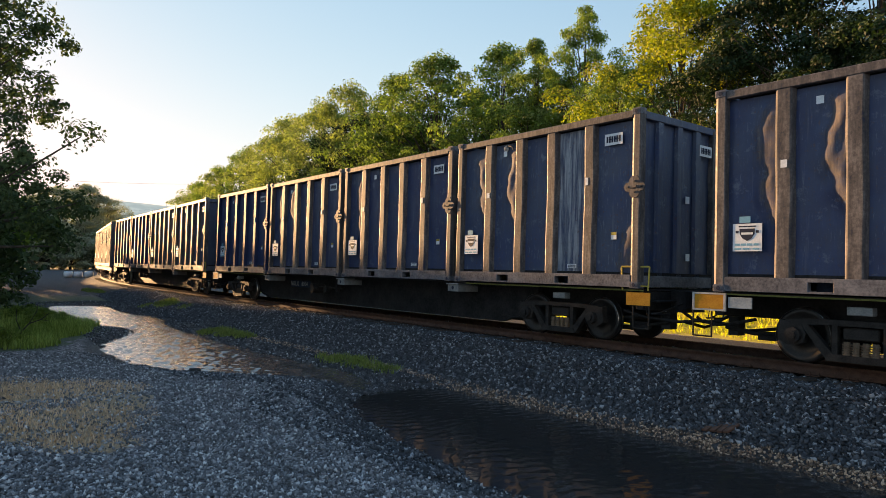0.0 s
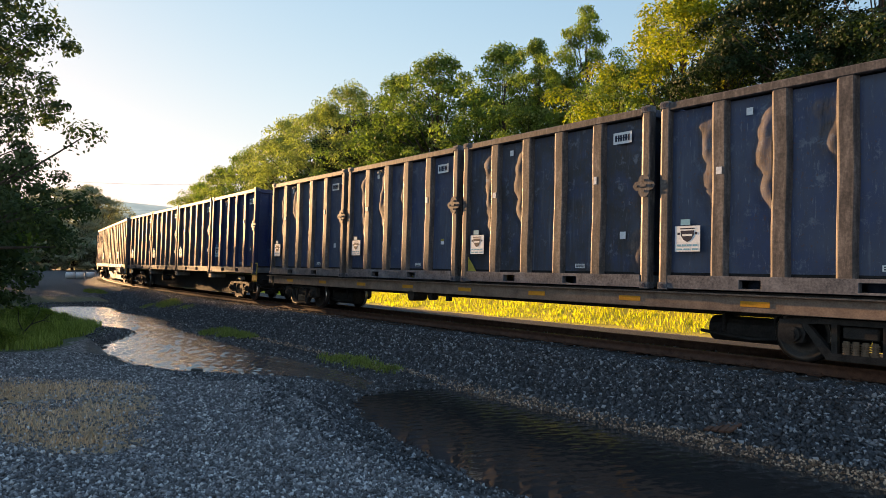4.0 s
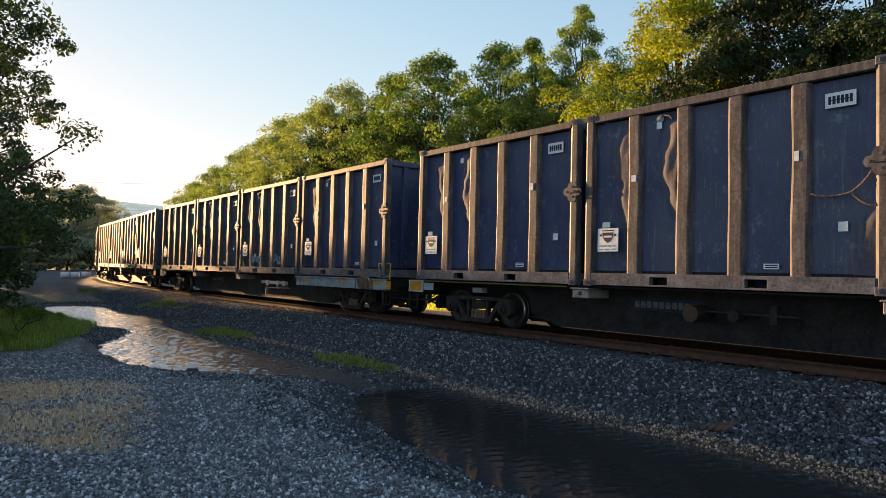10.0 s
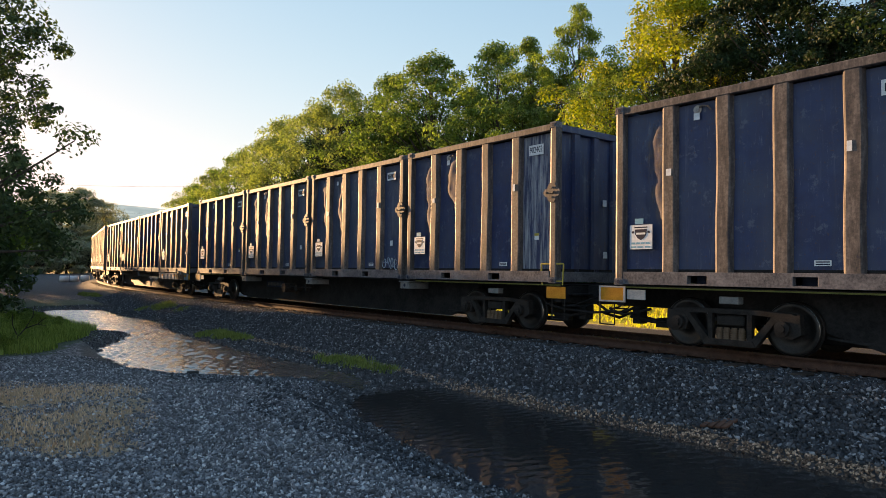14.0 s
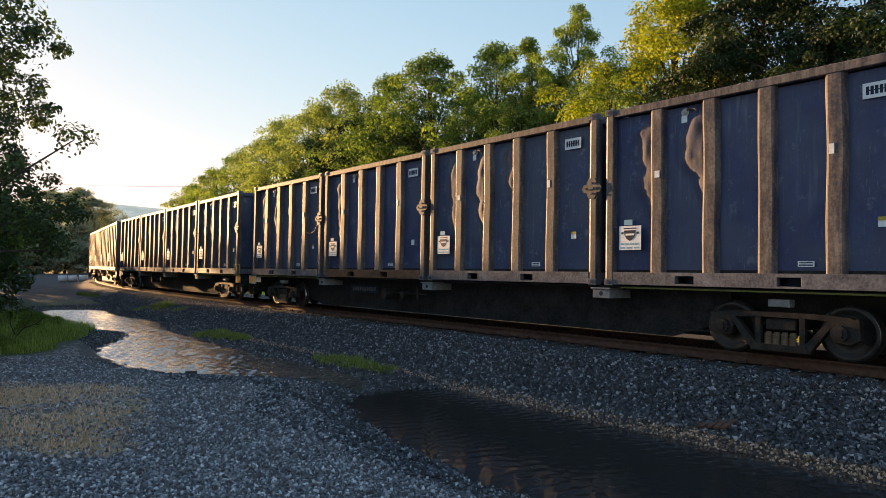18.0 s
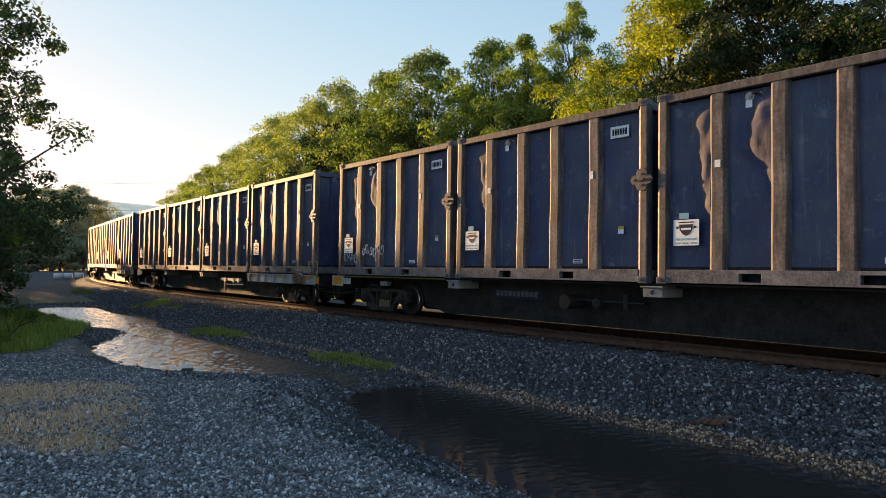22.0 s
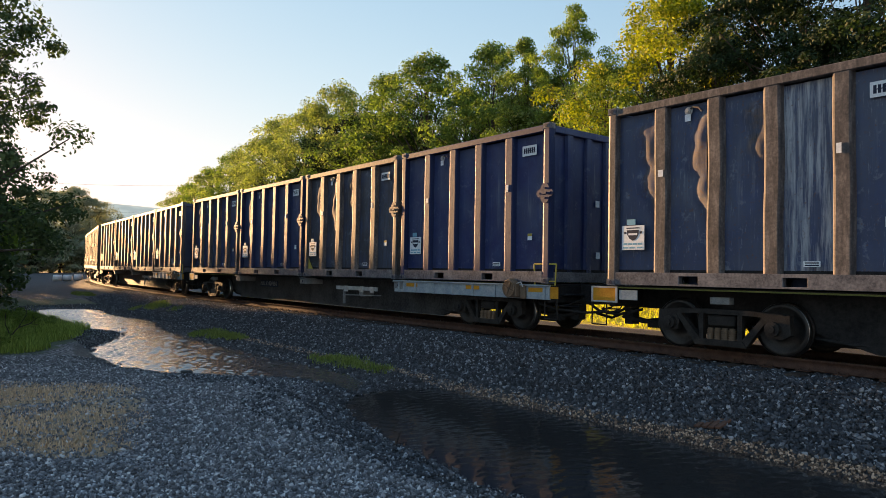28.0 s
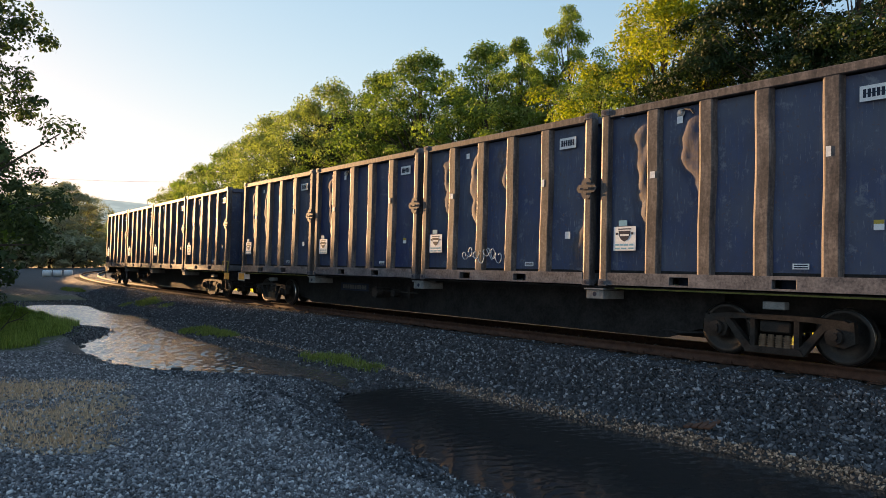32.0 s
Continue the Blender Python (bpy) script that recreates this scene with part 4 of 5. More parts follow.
# ---- flat cars ----
def meshes_for_cars():
    M = {}
    half = (PITCH - CARGAP) / 2
    # deep fish-bellied side sill between the trucks
    bm = bmesh.new()
    prism(bm, [(-half + 3.15, 0.80), (-half + 3.3, 0.44), (-half + 4.3, 0.14), (half - 4.3, 0.14), (half - 3.3, 0.44), (half - 3.15, 0.80), (half - 3.15, 1.02), (-half + 3.15, 1.02)], 0.50, 0.62)
    M["belly"] = mesh_of("side_sill", bm, CARBLACK, 0.01)
    M["greybelly"] = M["belly"].copy()
    M["greybelly"].materials[0] = CARDULL
    bm = bmesh.new()
    box(bm, -half - 0.35, half + 0.35, -0.32, 0.32, 0.62, 1.02)
    M["centre"] = mesh_of("centre_sill", bm, CARBLACK, 0.01)
    bm = bmesh.new()
    box(bm, -half - 0.05, half + 0.05, -1.18, 1.18, DECK - 0.035, DECK - 0.002)
    M["deck"] = mesh_of("deck", bm, CARBLACK)
    bm = bmesh.new()
    box(bm, -half - 0.05, -half + 5.0, 1.181, 1.195, DECK - 0.045, DECK - 0.018)
    M["edge"] = mesh_of("deck_edge", bm, LIME)
    # air tank slung between the truck and the deep sill
    bm = bmesh.new()
    disc(bm, (0.35, 0.40), 0.22, -0.75, 0.75, "x", 14)
    for x in (-0.45, 0.45):
        box(bm, x - 0.03, x + 0.03, 0.10, 0.60, 0.36, 0.66)
    tube(bm, [(-0.7, 0.5, 0.30), (0.0, 0.62, 0.26), (0.9, 0.55, 0.34)], 0.03, 6)
    M["tank"] = mesh_of("air_tank", bm, CARBLACK, 0.012)
    bm = bmesh.new()
    box(bm, -0.20, 0.20, -0.30, 0.36, -0.20, -0.03)
    box(bm, -0.23, 0.23, -0.02, 0.40, -0.03, 0.0)
    M["pedestal"] = mesh_of("container_pedestal", bm, CARGREY, 0.01)
    # dark disc on the face, the pedestal hole's shade put in as colour
    bm = bmesh.new()
    disc(bm, (0.0, -0.11), 0.045, 0.36, 0.365, k=12)
    M["pedhole"] = mesh_of("pedestal_hole", bm, INK)
    # cast side frame of a truck: top bar, two sloping legs, spring seat
    bm = bmesh.new()
    prism(bm, [(-1.14, 0.60), (-1.02, 0.67), (-0.55, 0.70), (0.55, 0.70), (1.02, 0.67), (1.14, 0.60), (1.0, 0.585), (0.5, 0.62), (-0.5, 0.62), (-1.0, 0.585)], -0.06, 0.06)
    for sx in (-1, 1):
        prism(bm, [(sx * 1.14, 0.66), (sx * 1.16, 0.36), (sx * 1.02, 0.28), (sx * 0.78, 0.32), (sx * 0.74, 0.46), (sx * 0.80, 0.60)], -0.07, 0.07)
        prism(bm, [(sx * 0.82, 0.60), (sx * 0.72, 0.61), (sx * 0.36, 0.20), (sx * 0.38, 0.12), (sx * 0.46, 0.12)], -0.06, 0.06)
        prism(bm, [(sx * 0.30, 0.64), (sx * 0.38, 0.64), (sx * 0.38, 0.14), (sx * 0.30, 0.14)], -0.05, 0.05)
    prism(bm, [(-0.46, 0.10), (0.46, 0.10), (0.40, 0.20), (-0.40, 0.20)], -0.08, 0.08)
    M["frame"] = mesh_of("side_frame", bm, TRUCK, 0.012)
    bm = bmesh.new()
    disc(bm, (0.0, 0.0), 0.115, -0.02, 0.13, k=14)
    disc(bm, (0.0, 0.0), 0.06, 0.12, 0.16, k=8)
    for a in range(3):
        disc(bm, (0.07 * math.cos(2.1 * a), 0.07 * math.sin(2.1 * a)), 0.018, 0.12, 0.145, k=6)
    M["bearing"] = mesh_of("bearing_cap", bm, TRUCK, 0.006)
    bm = bmesh.new()
    box(bm, -0.24, 0.24, -1.02, 1.02, 0.42, 0.60)
    M["bolster"] = mesh_of("bolster", bm, TRUCK, 0.02)
    bm = bmesh.new()
    for r in range(5):
        disc(bm, (0.0, 0.0), 0.062, 0.035 * r, 0.035 * r + 0.020, "z", 10)
    disc(bm, (0.0, 0.0), 0.045, 0.0, 0.19, "z", 8)
    M["spring"] = mesh_of("coil_spring", bm, SPRING)
    # wheel: dished plate, rim and flange, turned about y
    prof = [(0.0, 0.075), (0.10, 0.075), (0.13, 0.03), (0.30, 0.0), (0.345, 0.045), (0.415, 0.05)]
    back = [(0.42, -0.055), (0.445, -0.065), (0.445, -0.09), (0.36, -0.09), (0.30, -0.05), (0.13, -0.06), (0.0, -0.08)]
    ringset = prof + back
    k, verts, faces = 32, [], []
    for i in range(k):
        a = 2 * math.pi * i / k
        for r, yy in ringset:
            verts.append((r * math.cos(a), yy, r * math.sin(a)))
    q = len(ringset)
    for i in range(k):
        for j in range(q - 1):
            faces.append((i * q + j, i * q + j + 1, ((i + 1) % k) * q + j + 1, ((i + 1) % k) * q + j))
    M["wheel"] = quick_mesh("wheel", verts, faces, WHEEL, False)
    verts, faces = [], []
    for i in range(k):
        a = 2 * math.pi * i / k
        for r, yy in ((0.415, 0.051), (0.419, 0.05), (0.4215, -0.055), (0.418, -0.056)):
            verts.append((r * math.cos(a), yy, r * math.sin(a)))
    for i in range(k):
        for j in range(3):
            faces.append((i * 4 + j, i * 4 + j + 1, ((i + 1) % k) * 4 + j + 1, ((i + 1) % k) * 4 + j))
    M["tread"] = quick_mesh("tread", verts, faces, TREAD)
    bm = bmesh.new()
    disc(bm, (0, 0), 0.08, -0.70, 0.70, k=10)
    M["axle"] = mesh_of("axle", bm, WHEEL)
    bm = bmesh.new()
    box(bm, -0.62, 0.0, -0.10, 0.10, 0.72, 0.96)
    box(bm, -0.82, -0.55, -0.15, 0.15, 0.70, 0.98)
    M["coupler"] = mesh_of("coupler", bm, TRUCK, 0.03)
    bm = bmesh.new()
    pts = [Vector((-0.1, 0.25, 0.66)), Vector((-0.4, 0.27, 0.50)), Vector((-0.7, 0.25, 0.47)), Vector((-0.85, 0.2, 0.55))]
    tube(bm, pts, 0.03, 6)
    M["hose"] = mesh_of("brake_hose", bm, CABLE)
    bm = bmesh.new()
    box(bm, -0.26, 0.26, 0.0, 0.02, -0.12, 0.12)
    M["plate"] = mesh_of("end_plate", bm, ORANGE, 0.004)
    bm = bmesh.new()
    for x0, x1, z0, z1 in ((-0.30, 0.30, 0.12, 0.15), (-0.30, 0.30, -0.15, -0.12), (-0.30, -0.26, -0.12, 0.12), (0.26, 0.30, -0.12, 0.12)):
        box(bm, x0, x1, -0.004, 0.026, z0, z1)
    M["border"] = mesh_of("plate_border", bm, FRAMEWHITE)
    bm = bmesh.new()
    box(bm, -0.20, 0.20, 0.0, 0.02, -0.09, 0.09)
    M["greyplate"] = mesh_of("grey_plate", bm, CARBLUE, 0.004)
    bm = bmesh.new()
    for x in (-0.17, 0.17):
        tube(bm, [(x, 0, 0.0), (x, 0, -0.42)], 0.015, 5)
    tube(bm, [(-0.17, 0, -0.42), (0.17, 0, -0.42)], 0.015, 5)
    M["steps"] = mesh_of("sill_steps", bm, TRUCK)
    bm = bmesh.new()
    box(bm, 0.0, 0.16, -1.19, 1.17, 0.66, 1.0)
    box(bm, -0.12, 0.0, -0.95, 0.95, 0.80, 0.84)
    tube(bm, [(-0.16, 1.15, 0.60), (-0.18, 0.6, 0.58), (-0.35, 0.2, 0.74)], 0.014, 5)
    M["endbeam"] = mesh_of("end_beam", bm, CARBLACK, 0.01)
    bm = bmesh.new()
    for x in (-0.28, 0.28):
        tube(bm, [(x, 0, -0.03), (x * 1.1, 0, 0.40)], 0.017, 5)
    tube(bm, [(-0.308, 0, 0.40), (0.308, 0, 0.40)], 0.017, 5)
    tube(bm, [(-0.29, 0, 0.05), (0.29, 0, 0.05)], 0.014, 5)
    M["rail"] = mesh_of("hand_rail", bm, YELLOW)
    bm = bmesh.new()
    tube(bm, [(-0.9, 0, 0.0), (0.75, 0, 0.02)], 0.022, 6)
    disc(bm, (0.15, -0.03), 0.10, -0.12, 0.08, k=12)
    disc(bm, (0.85, -0.03), 0.15, -0.25, 0.20, k=14)
    box(bm, -0.55, -0.45, -0.1, 0.03, -0.12, 0.16)
    M["brake"] = mesh_of("brake_gear", bm, TRUCK, 0.0)
    bm = bmesh.new()
    box(bm, -1.15, 1.15, 0.0, 0.05, 0.02, 0.13)
    for x in (-0.9, -0.35, 0.55):
        box(bm, x - 0.09, x + 0.09, 0.03, 0.07, -0.03, 0.14)
    M["beam"] = mesh_of("pale_brake_beam", bm, FRAMEWHITE, 0.008)
    bm = bmesh.new()
    disc(bm, (0.0, 0.0), 0.12, -0.4, 0.0, k=12)
    tube(bm, [(-1.1, 0.02, -0.06), (1.0, 0.02, -0.10)], 0.015, 5)
    box(bm, 0.92, 0.98, -0.02, 0.04, -0.36, 0.05)
    M["cylinder"] = mesh_of("brake_cylinder", bm, CARGREY)
    # pale riveted sill over the front quarter of some cars
    bm = bmesh.new()
    box(bm, 0, 5.6, 0.0, 0.05, -0.33, -0.055)
    box(bm, 0, 5.6, 0.0, 0.10, -0.055, -0.025)
    for i in range(8):
        box(bm, 0.1 + i * 0.75, 0.16 + i * 0.75, 0.05, 0.08, -0.33, -0.055)
    M["pale"] = mesh_of("pale_side_sill", bm, CARBLUE, 0.006)
    bm = bmesh.new()
    box(bm, -0.24, 0.24, 0.051, 0.056, -0.18, -0.09)
    M["orange"] = mesh_of("reflector_strip", bm, ORANGE)
    bm = bmesh.new()
    box(bm, -half - 0.35, half + 0.35, 1.08, 1.16, DECK - 0.32, DECK - 0.05)
    box(bm, -half - 0.35, half + 0.35, 1.06, 1.24, DECK - 0.06, DECK - 0.03)
    M["flatsill"] = mesh_of("straight_side_sill", bm, plain("sunlit_buff_steel", (0.14, 0.10, 0.08), (0.28, 0.21, 0.16), 4.0, 0.6), 0.008)
    bm = bmesh.new()
    box(bm, -0.17, 0.17, -0.05, 0.12, 0.0, 0.12)
    M["bracket"] = mesh_of("side_bearing", bm, CARGREY, 0.01)
    # rods, levers and slack hoses hung below the end of the deck
    bm = bmesh.new()
    tube(bm, [(0.55, 0.95, 0.62), (0.1, 0.9, 0.52), (-0.35, 0.55, 0.46), (-0.75, 0.3, 0.50)], 0.028, 6)
    tube(bm, [(1.0, 0.45, 0.40), (0.3, 0.5, 0.36), (-0.2, 0.52, 0.44)], 0.035, 6)
    tube(bm, [(0.2, -0.5, 0.40), (-0.3, -0.4, 0.33), (-0.75, -0.2, 0.46)], 0.03, 6)
    box(bm, -0.16, 0.02, 0.30, 0.52, 0.30, 0.62)
    box(bm, 0.35, 0.75, 0.36, 0.50, 0.26, 0.40)
    M["rigging"] = mesh_of("brake_rigging", bm, CARBLACK)
    bm = bmesh.new()
    tube(bm, [(-0.10, 1.21, 0.78), (-0.14, 1.20, 0.60), (-0.20, 0.9, 0.62), (-0.30, 0.35, 0.78)], 0.014, 6)
    M["lever"] = mesh_of("uncoupling_lever", bm, TRUCK)
    # hand brake on the pale sill: geared housing, wheel and lever
    bm = bmesh.new()
    prism(bm, [(-0.20, -0.28), (0.10, -0.30), (0.22, -0.12), (0.18, 0.06), (0.02, 0.12), (-0.16, 0.02)], 0.06, 0.24)
    box(bm, -0.34, -0.20, 0.05, 0.14, -0.32, -0.02)
    M["handbrake"] = mesh_of("hand_brake", bm, SPRING, 0.02)
    bm = bmesh.new()
    for i in range(14):
        a, b = 6.28319 * i / 14, 6.28319 * (i + 1) / 14
        tube(bm, [(0.17 * math.cos(a), 0, 0.17 * math.sin(a)), (0.17 * math.cos(b), 0, 0.17 * math.sin(b))], 0.016, 5)
    for i in range(4):
        a = 6.28319 * i / 4 + 0.4
        tube(bm, [(0, 0, 0), (0.17 * math.cos(a), 0, 0.17 * math.sin(a))], 0.012, 5)
    M["handwheel"] = mesh_of("hand_wheel", bm, SPRING)
    bm = bmesh.new()
    tube(bm, [(-0.02, 0.16, -0.02), (-0.30, 0.20, 0.04), (-0.36, 0.20, -0.06)], 0.014, 5)
    M["brakelever"] = mesh_of("release_lever", bm, FRAMEWHITE)
    bm = bmesh.new()
    box(bm, -0.78, 0.78, 0.0, 0.004, -0.115, 0.115)
    M["patch"] = mesh_of("marking_patch", bm, INK)
    return M


FM = meshes_for_cars()
MARKS = {0: "NKLX 8004", 4: "NKLX 800493", 6: "NKLX 800157", 13: "NKLX 800398", 16: "NKLX 800486"}
BAR10 = bars(10, 0.135, 0.12, plain("rubbed_stencil_paint", (0.07, 0.07, 0.07), (0.16, 0.16, 0.155), 9.0, 0.7), "marking_block")
TRUCKS = 2.12     # from the end of the deck to a truck's centre
BASE = 0.905      # from a truck's centre to an axle
WHEELS = []


def flat_car(n):
    half = (PITCH - CARGAP) / 2
    flat, pale = n in FLAT, n in PALE_SILL
    e = new("flat_car")
    tagged(e, "low black container flat car with " + ("a straight buff sill" if flat else "a pale blue sill" if pale else "deep dark sills"), "railway car", "cars of the train")
    child("centre_sill", FM["centre"], e)
    child("deck", FM["deck"], e)
    if flat:
        s = child("side_sill", FM["flatsill"], e)
        for i in range(9):
            child("reflector_strip", FM["orange"], s, pose(-half + 1.2 + i * 2.4, 1.112, DECK - 0.05))
    else:
        belly = FM["greybelly"] if pale else FM["belly"]
        s = child("side_sill", belly, e)
        child("side_sill", belly, e, pose(0, 0, 0, 0, 0, 180))
        child("deck_edge", FM["edge"], e, None, "yellow-green painted deck edge")
        child("deck_edge", FM["edge"], e, Matrix.Scale(-1, 4, (1, 0, 0)))
        text = MARKS.get(n)
        if text:
            child("marking_patch", FM["patch"], s, pose(half - 6.9, 0.621, 0.72), "black painted patch behind the marking")
            for word, x in zip(text.split(), (0.455, -0.32)):
                child("marking", lettering(word, 0.23, DULLWHITE, "marking", 1.08), s, pose(half - 6.9 + x, 0.628, 0.72), "faded stencilled marking " + word)
        else:
            child("marking_patch", FM["patch"], s, pose(half - 6.9, 0.621, 0.72), "black painted patch behind the marking")
            child("marking_block", BAR10, s, pose(half - 6.9, 0.626, 0.72))
    for i in (1, 2, 3):
        x = -half + i * (LEN + GAP) - GAP / 2
        if not flat:
            p = child("container_pedestal", FM["pedestal"], e, pose(x, 0.90, DECK - 0.045))
            child("pedestal_hole", FM["pedhole"], p)
    if pale:
        p = child("pale_side_sill", FM["pale"], e, pose(-half, 1.20, DECK))
        h = child("hand_brake", FM["handbrake"], e, pose(-half + 0.98, 1.19, DECK - 0.02), "brown geared hand brake")
        child("hand_wheel", FM["handwheel"], h, pose(0.0, 0.27, -0.10))
        child("release_lever", FM["brakelever"], h)
        for x in (0.35, 2.4, 4.8):
            child("reflector_strip", FM["orange"], p, pose(x, 0, 0))
        child("brake_beam", FM["beam"], e, pose(-half + 7.9, 1.02, 0.66), "scuffed white brake beam")
        child("brake_cylinder", FM["cylinder"], e, pose(-half + 7.7, 1.00, 0.62))
    else:
        child("brake_gear", FM["brake"], e, pose(half - 8.6 if n % 2 else -half + 12.2, 0.96, 0.66))
    # ends
    for end in (-1, 1):
        m = Matrix.Identity(4) if end < 0 else Matrix.Scale(-1, 4, (1, 0, 0))
        child("coupler", FM["coupler"], e, m @ pose(-half - 0.05, 0, 0))
        child("brake_hose", FM["hose"], e, m @ pose(-half - 0.1, 0, 0))
        child("end_beam", FM["endbeam"], e, m @ pose(-half - 0.04, 0, 0))
        child("air_tank", FM["tank"], e, pose(end * (half - 4.0), 0, 0))
        child("brake_rigging", FM["rigging"], e, m @ pose(-half, 0, 0))
        child("uncoupling_lever", FM["lever"], e, m @ pose(-half, 0, 0))
    if not flat:
        p = child("end_plate", FM["plate"], e, pose(-half + 0.05, 1.20, 0.86), "amber painted end plate")
        child("sill_steps", FM["steps"], e, pose(-half - 0.0, 1.19, 0.74))
        r = child("hand_rail", FM["rail"], e, pose(-half + 0.12, 1.25 if n % 3 else 1.21, DECK))
        p = child("end_plate", FM["plate"], e, pose(half + 0.12, 1.20, 0.88), "amber painted end plate")
        child("plate_border", FM["border"], p)
        child("grey_plate", FM["greyplate"], e, pose(half - 0.42, 1.20, 0.88))
        child("sill_steps", FM["steps"], e, pose(half + 0.25, 1.19, 0.72))
    for tx in (-half + TRUCKS, half - TRUCKS):
        t = child("truck", FM["bolster"], e, pose(tx, 0, 0), "dusty cast steel truck")
        for side in (1, -1):
            m = pose(0, side * 1.00, 0) if side > 0 else pose(0, -1.00, 0, 0, 0, 180)
            child("side_frame", FM["frame"], t, m)
            if side > 0:
                for sx in (-0.19, -0.065, 0.065, 0.19):
                    child("coil_spring", FM["spring"], t, pose(sx, 1.0, 0.20))
        child("side_bearing", FM["bracket"], t, pose(0, 0.95, 0.78))
        for ax in (-BASE, BASE):
            c = child("bearing_cap", FM["bearing"], t, pose(ax, 1.03, 0.44))
            for side in (1, -1):
                w = child("wheel", FM["wheel"], e, pose(tx + ax, side * 0.755, 0.42) if side > 0 else pose(tx + ax, -0.755, 0.42) @ Matrix.Scale(-1, 4, (0, 1, 0)))
                child("tread", FM["tread"], w, None, "polished bright tread")
                if side > 0:
                    child("axle", FM["axle"], w, pose(0, -0.755, 0))
                    WHEELS.append((w, tx + ax))
    return e


TRAIN = []
for n in CARS:
    car = flat_car(n)
    boxes = [container(n, k) for k in range(4)]
    TRAIN.append((n, car, boxes))


# ---- trees, bushes, grass ----
def leaves(rng, centres, radii, count, size, flat=0.5):
    """Rhombic leaves scattered in clumps; arrays of points and faces."""
    k = len(centres)
    pick = rng.integers(0, k, count)
    d = rng.normal(size=(count, 3))
    d[:, 2] = np.where(rng.random(count) < 0.6, np.abs(d[:, 2]), d[:, 2])
    d /= np.linalg.norm(d, axis=1)[:, None]
    r = 0.45 + 0.6 * rng.random(count) ** 0.7
    p = centres[pick] + d * (r * radii[pick])[:, None] * np.array([1, 1, flat + 0.3])
    n = d * 0.9 + rng.normal(size=(count, 3)) * 0.42 + np.array([0, 0, 0.25])
    n /= np.linalg.norm(n, axis=1)[:, None]
    t = np.cross(n, rng.normal(size=(count, 3)))
    t /= np.linalg.norm(t, axis=1)[:, None] + 1e-9
    b = np.cross(n, t)
    s = size * rng.uniform(0.6, 1.3, count)
    L, W = (t * s[:, None]), (b * (0.58 * s)[:, None])
    droop = np.array([0, 0, -1.0]) * (0.14 * s)[:, None]
    v = np.stack([p - L, p - W + 0.2 * L, p + L + droop, p + W + 0.2 * L], 1).reshape(-1, 3)
    return v, np.arange(4 * count).reshape(-1, 4)


def tree_meshes(seed, high, wide, lo, count, size, mat, lean=0.0, ragged=0.35, clumps=70, squat=1.0, puff=(0.16, 0.34)):
    """Trunk with limbs, and a crown of leaf clumps carried by them."""
    rng, rnd = np.random.default_rng(seed), random.Random(seed)
    bm = bmesh.new()
    n = 7
    spine = [Vector((lean * (i / n) ** 1.5 + 0.10 * rnd.uniform(-1, 1) * (i > 0), 0.10 * rnd.uniform(-1, 1) * (i > 0), high * 0.86 * i / n)) for i in range(n + 1)]
    r0 = 0.018 * high + 0.05
    tube(bm, spine, [r0 * (1 - 0.85 * i / n) for i in range(n + 1)], 8)
    centres, radii = [], []
    for i in range(clumps):
        h = lo + (1 - lo) * (rnd.random() ** 0.85)
        prof = math.sin(math.pi * min(1, max(0.03, (h - lo) / (1 - lo))) ** 0.75) ** 0.7
        a, rr = rnd.uniform(0, 6.283), wide * prof * rnd.uniform(0.35, 1.0 + ragged)
        base = spine[min(n, int(h * 0.86 * n))]
        c = Vector((base.x + rr * math.cos(a), base.y + rr * math.sin(a), high * h * squat))
        centres.append(c)
        radii.append(wide * rnd.uniform(*puff))
        if i % 2 == 0:
            foot = spine[max(1, min(n - 1, int((h - 0.16) * n)))]
            mid = foot.lerp(c, 0.55) + Vector((0, 0, 0.04 * high))
            rb = r0 * 0.35 * (1 - 0.6 * h)
            tube(bm, [foot, mid, c], [rb, rb * 0.6, rb * 0.2], 5)
    trunk = mesh_of("trunk", bm, BARK, 0, True)
    v, f = leaves(rng, np.array([tuple(c) for c in centres]), np.array(radii), count, size)
    return trunk, quick_mesh("crown", v, f, mat)


def plant(kind, meshes, x, y, size, turn, label, group="", sink=0.15, wide=1.0):
    z = float(ground_height(np.array([x]), np.array([y]))[0]) - sink
    e = new(kind)
    e.matrix_basis = pose(x, y, z, 0, 0, turn) @ Matrix.Diagonal((size * wide, size * wide, size, 1))
    tagged(e, label, kind.split("_")[-1], group)
    for name, me in zip(("trunk", "crown"), meshes):
        child(name, me, e)
    return e


def along(px, dist):
    """A place on the ground in the direction of a bearing (tangent to the right) at a depth."""
    return px * dist, dist


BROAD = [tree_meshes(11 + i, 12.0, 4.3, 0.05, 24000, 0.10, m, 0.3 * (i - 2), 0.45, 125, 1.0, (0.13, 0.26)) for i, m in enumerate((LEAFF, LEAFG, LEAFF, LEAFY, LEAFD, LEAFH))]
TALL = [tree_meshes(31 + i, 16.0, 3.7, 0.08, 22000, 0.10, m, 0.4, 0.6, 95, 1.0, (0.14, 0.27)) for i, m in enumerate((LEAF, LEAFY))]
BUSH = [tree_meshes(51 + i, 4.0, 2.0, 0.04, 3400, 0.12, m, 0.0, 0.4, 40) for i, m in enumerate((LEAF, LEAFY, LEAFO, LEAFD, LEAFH))]
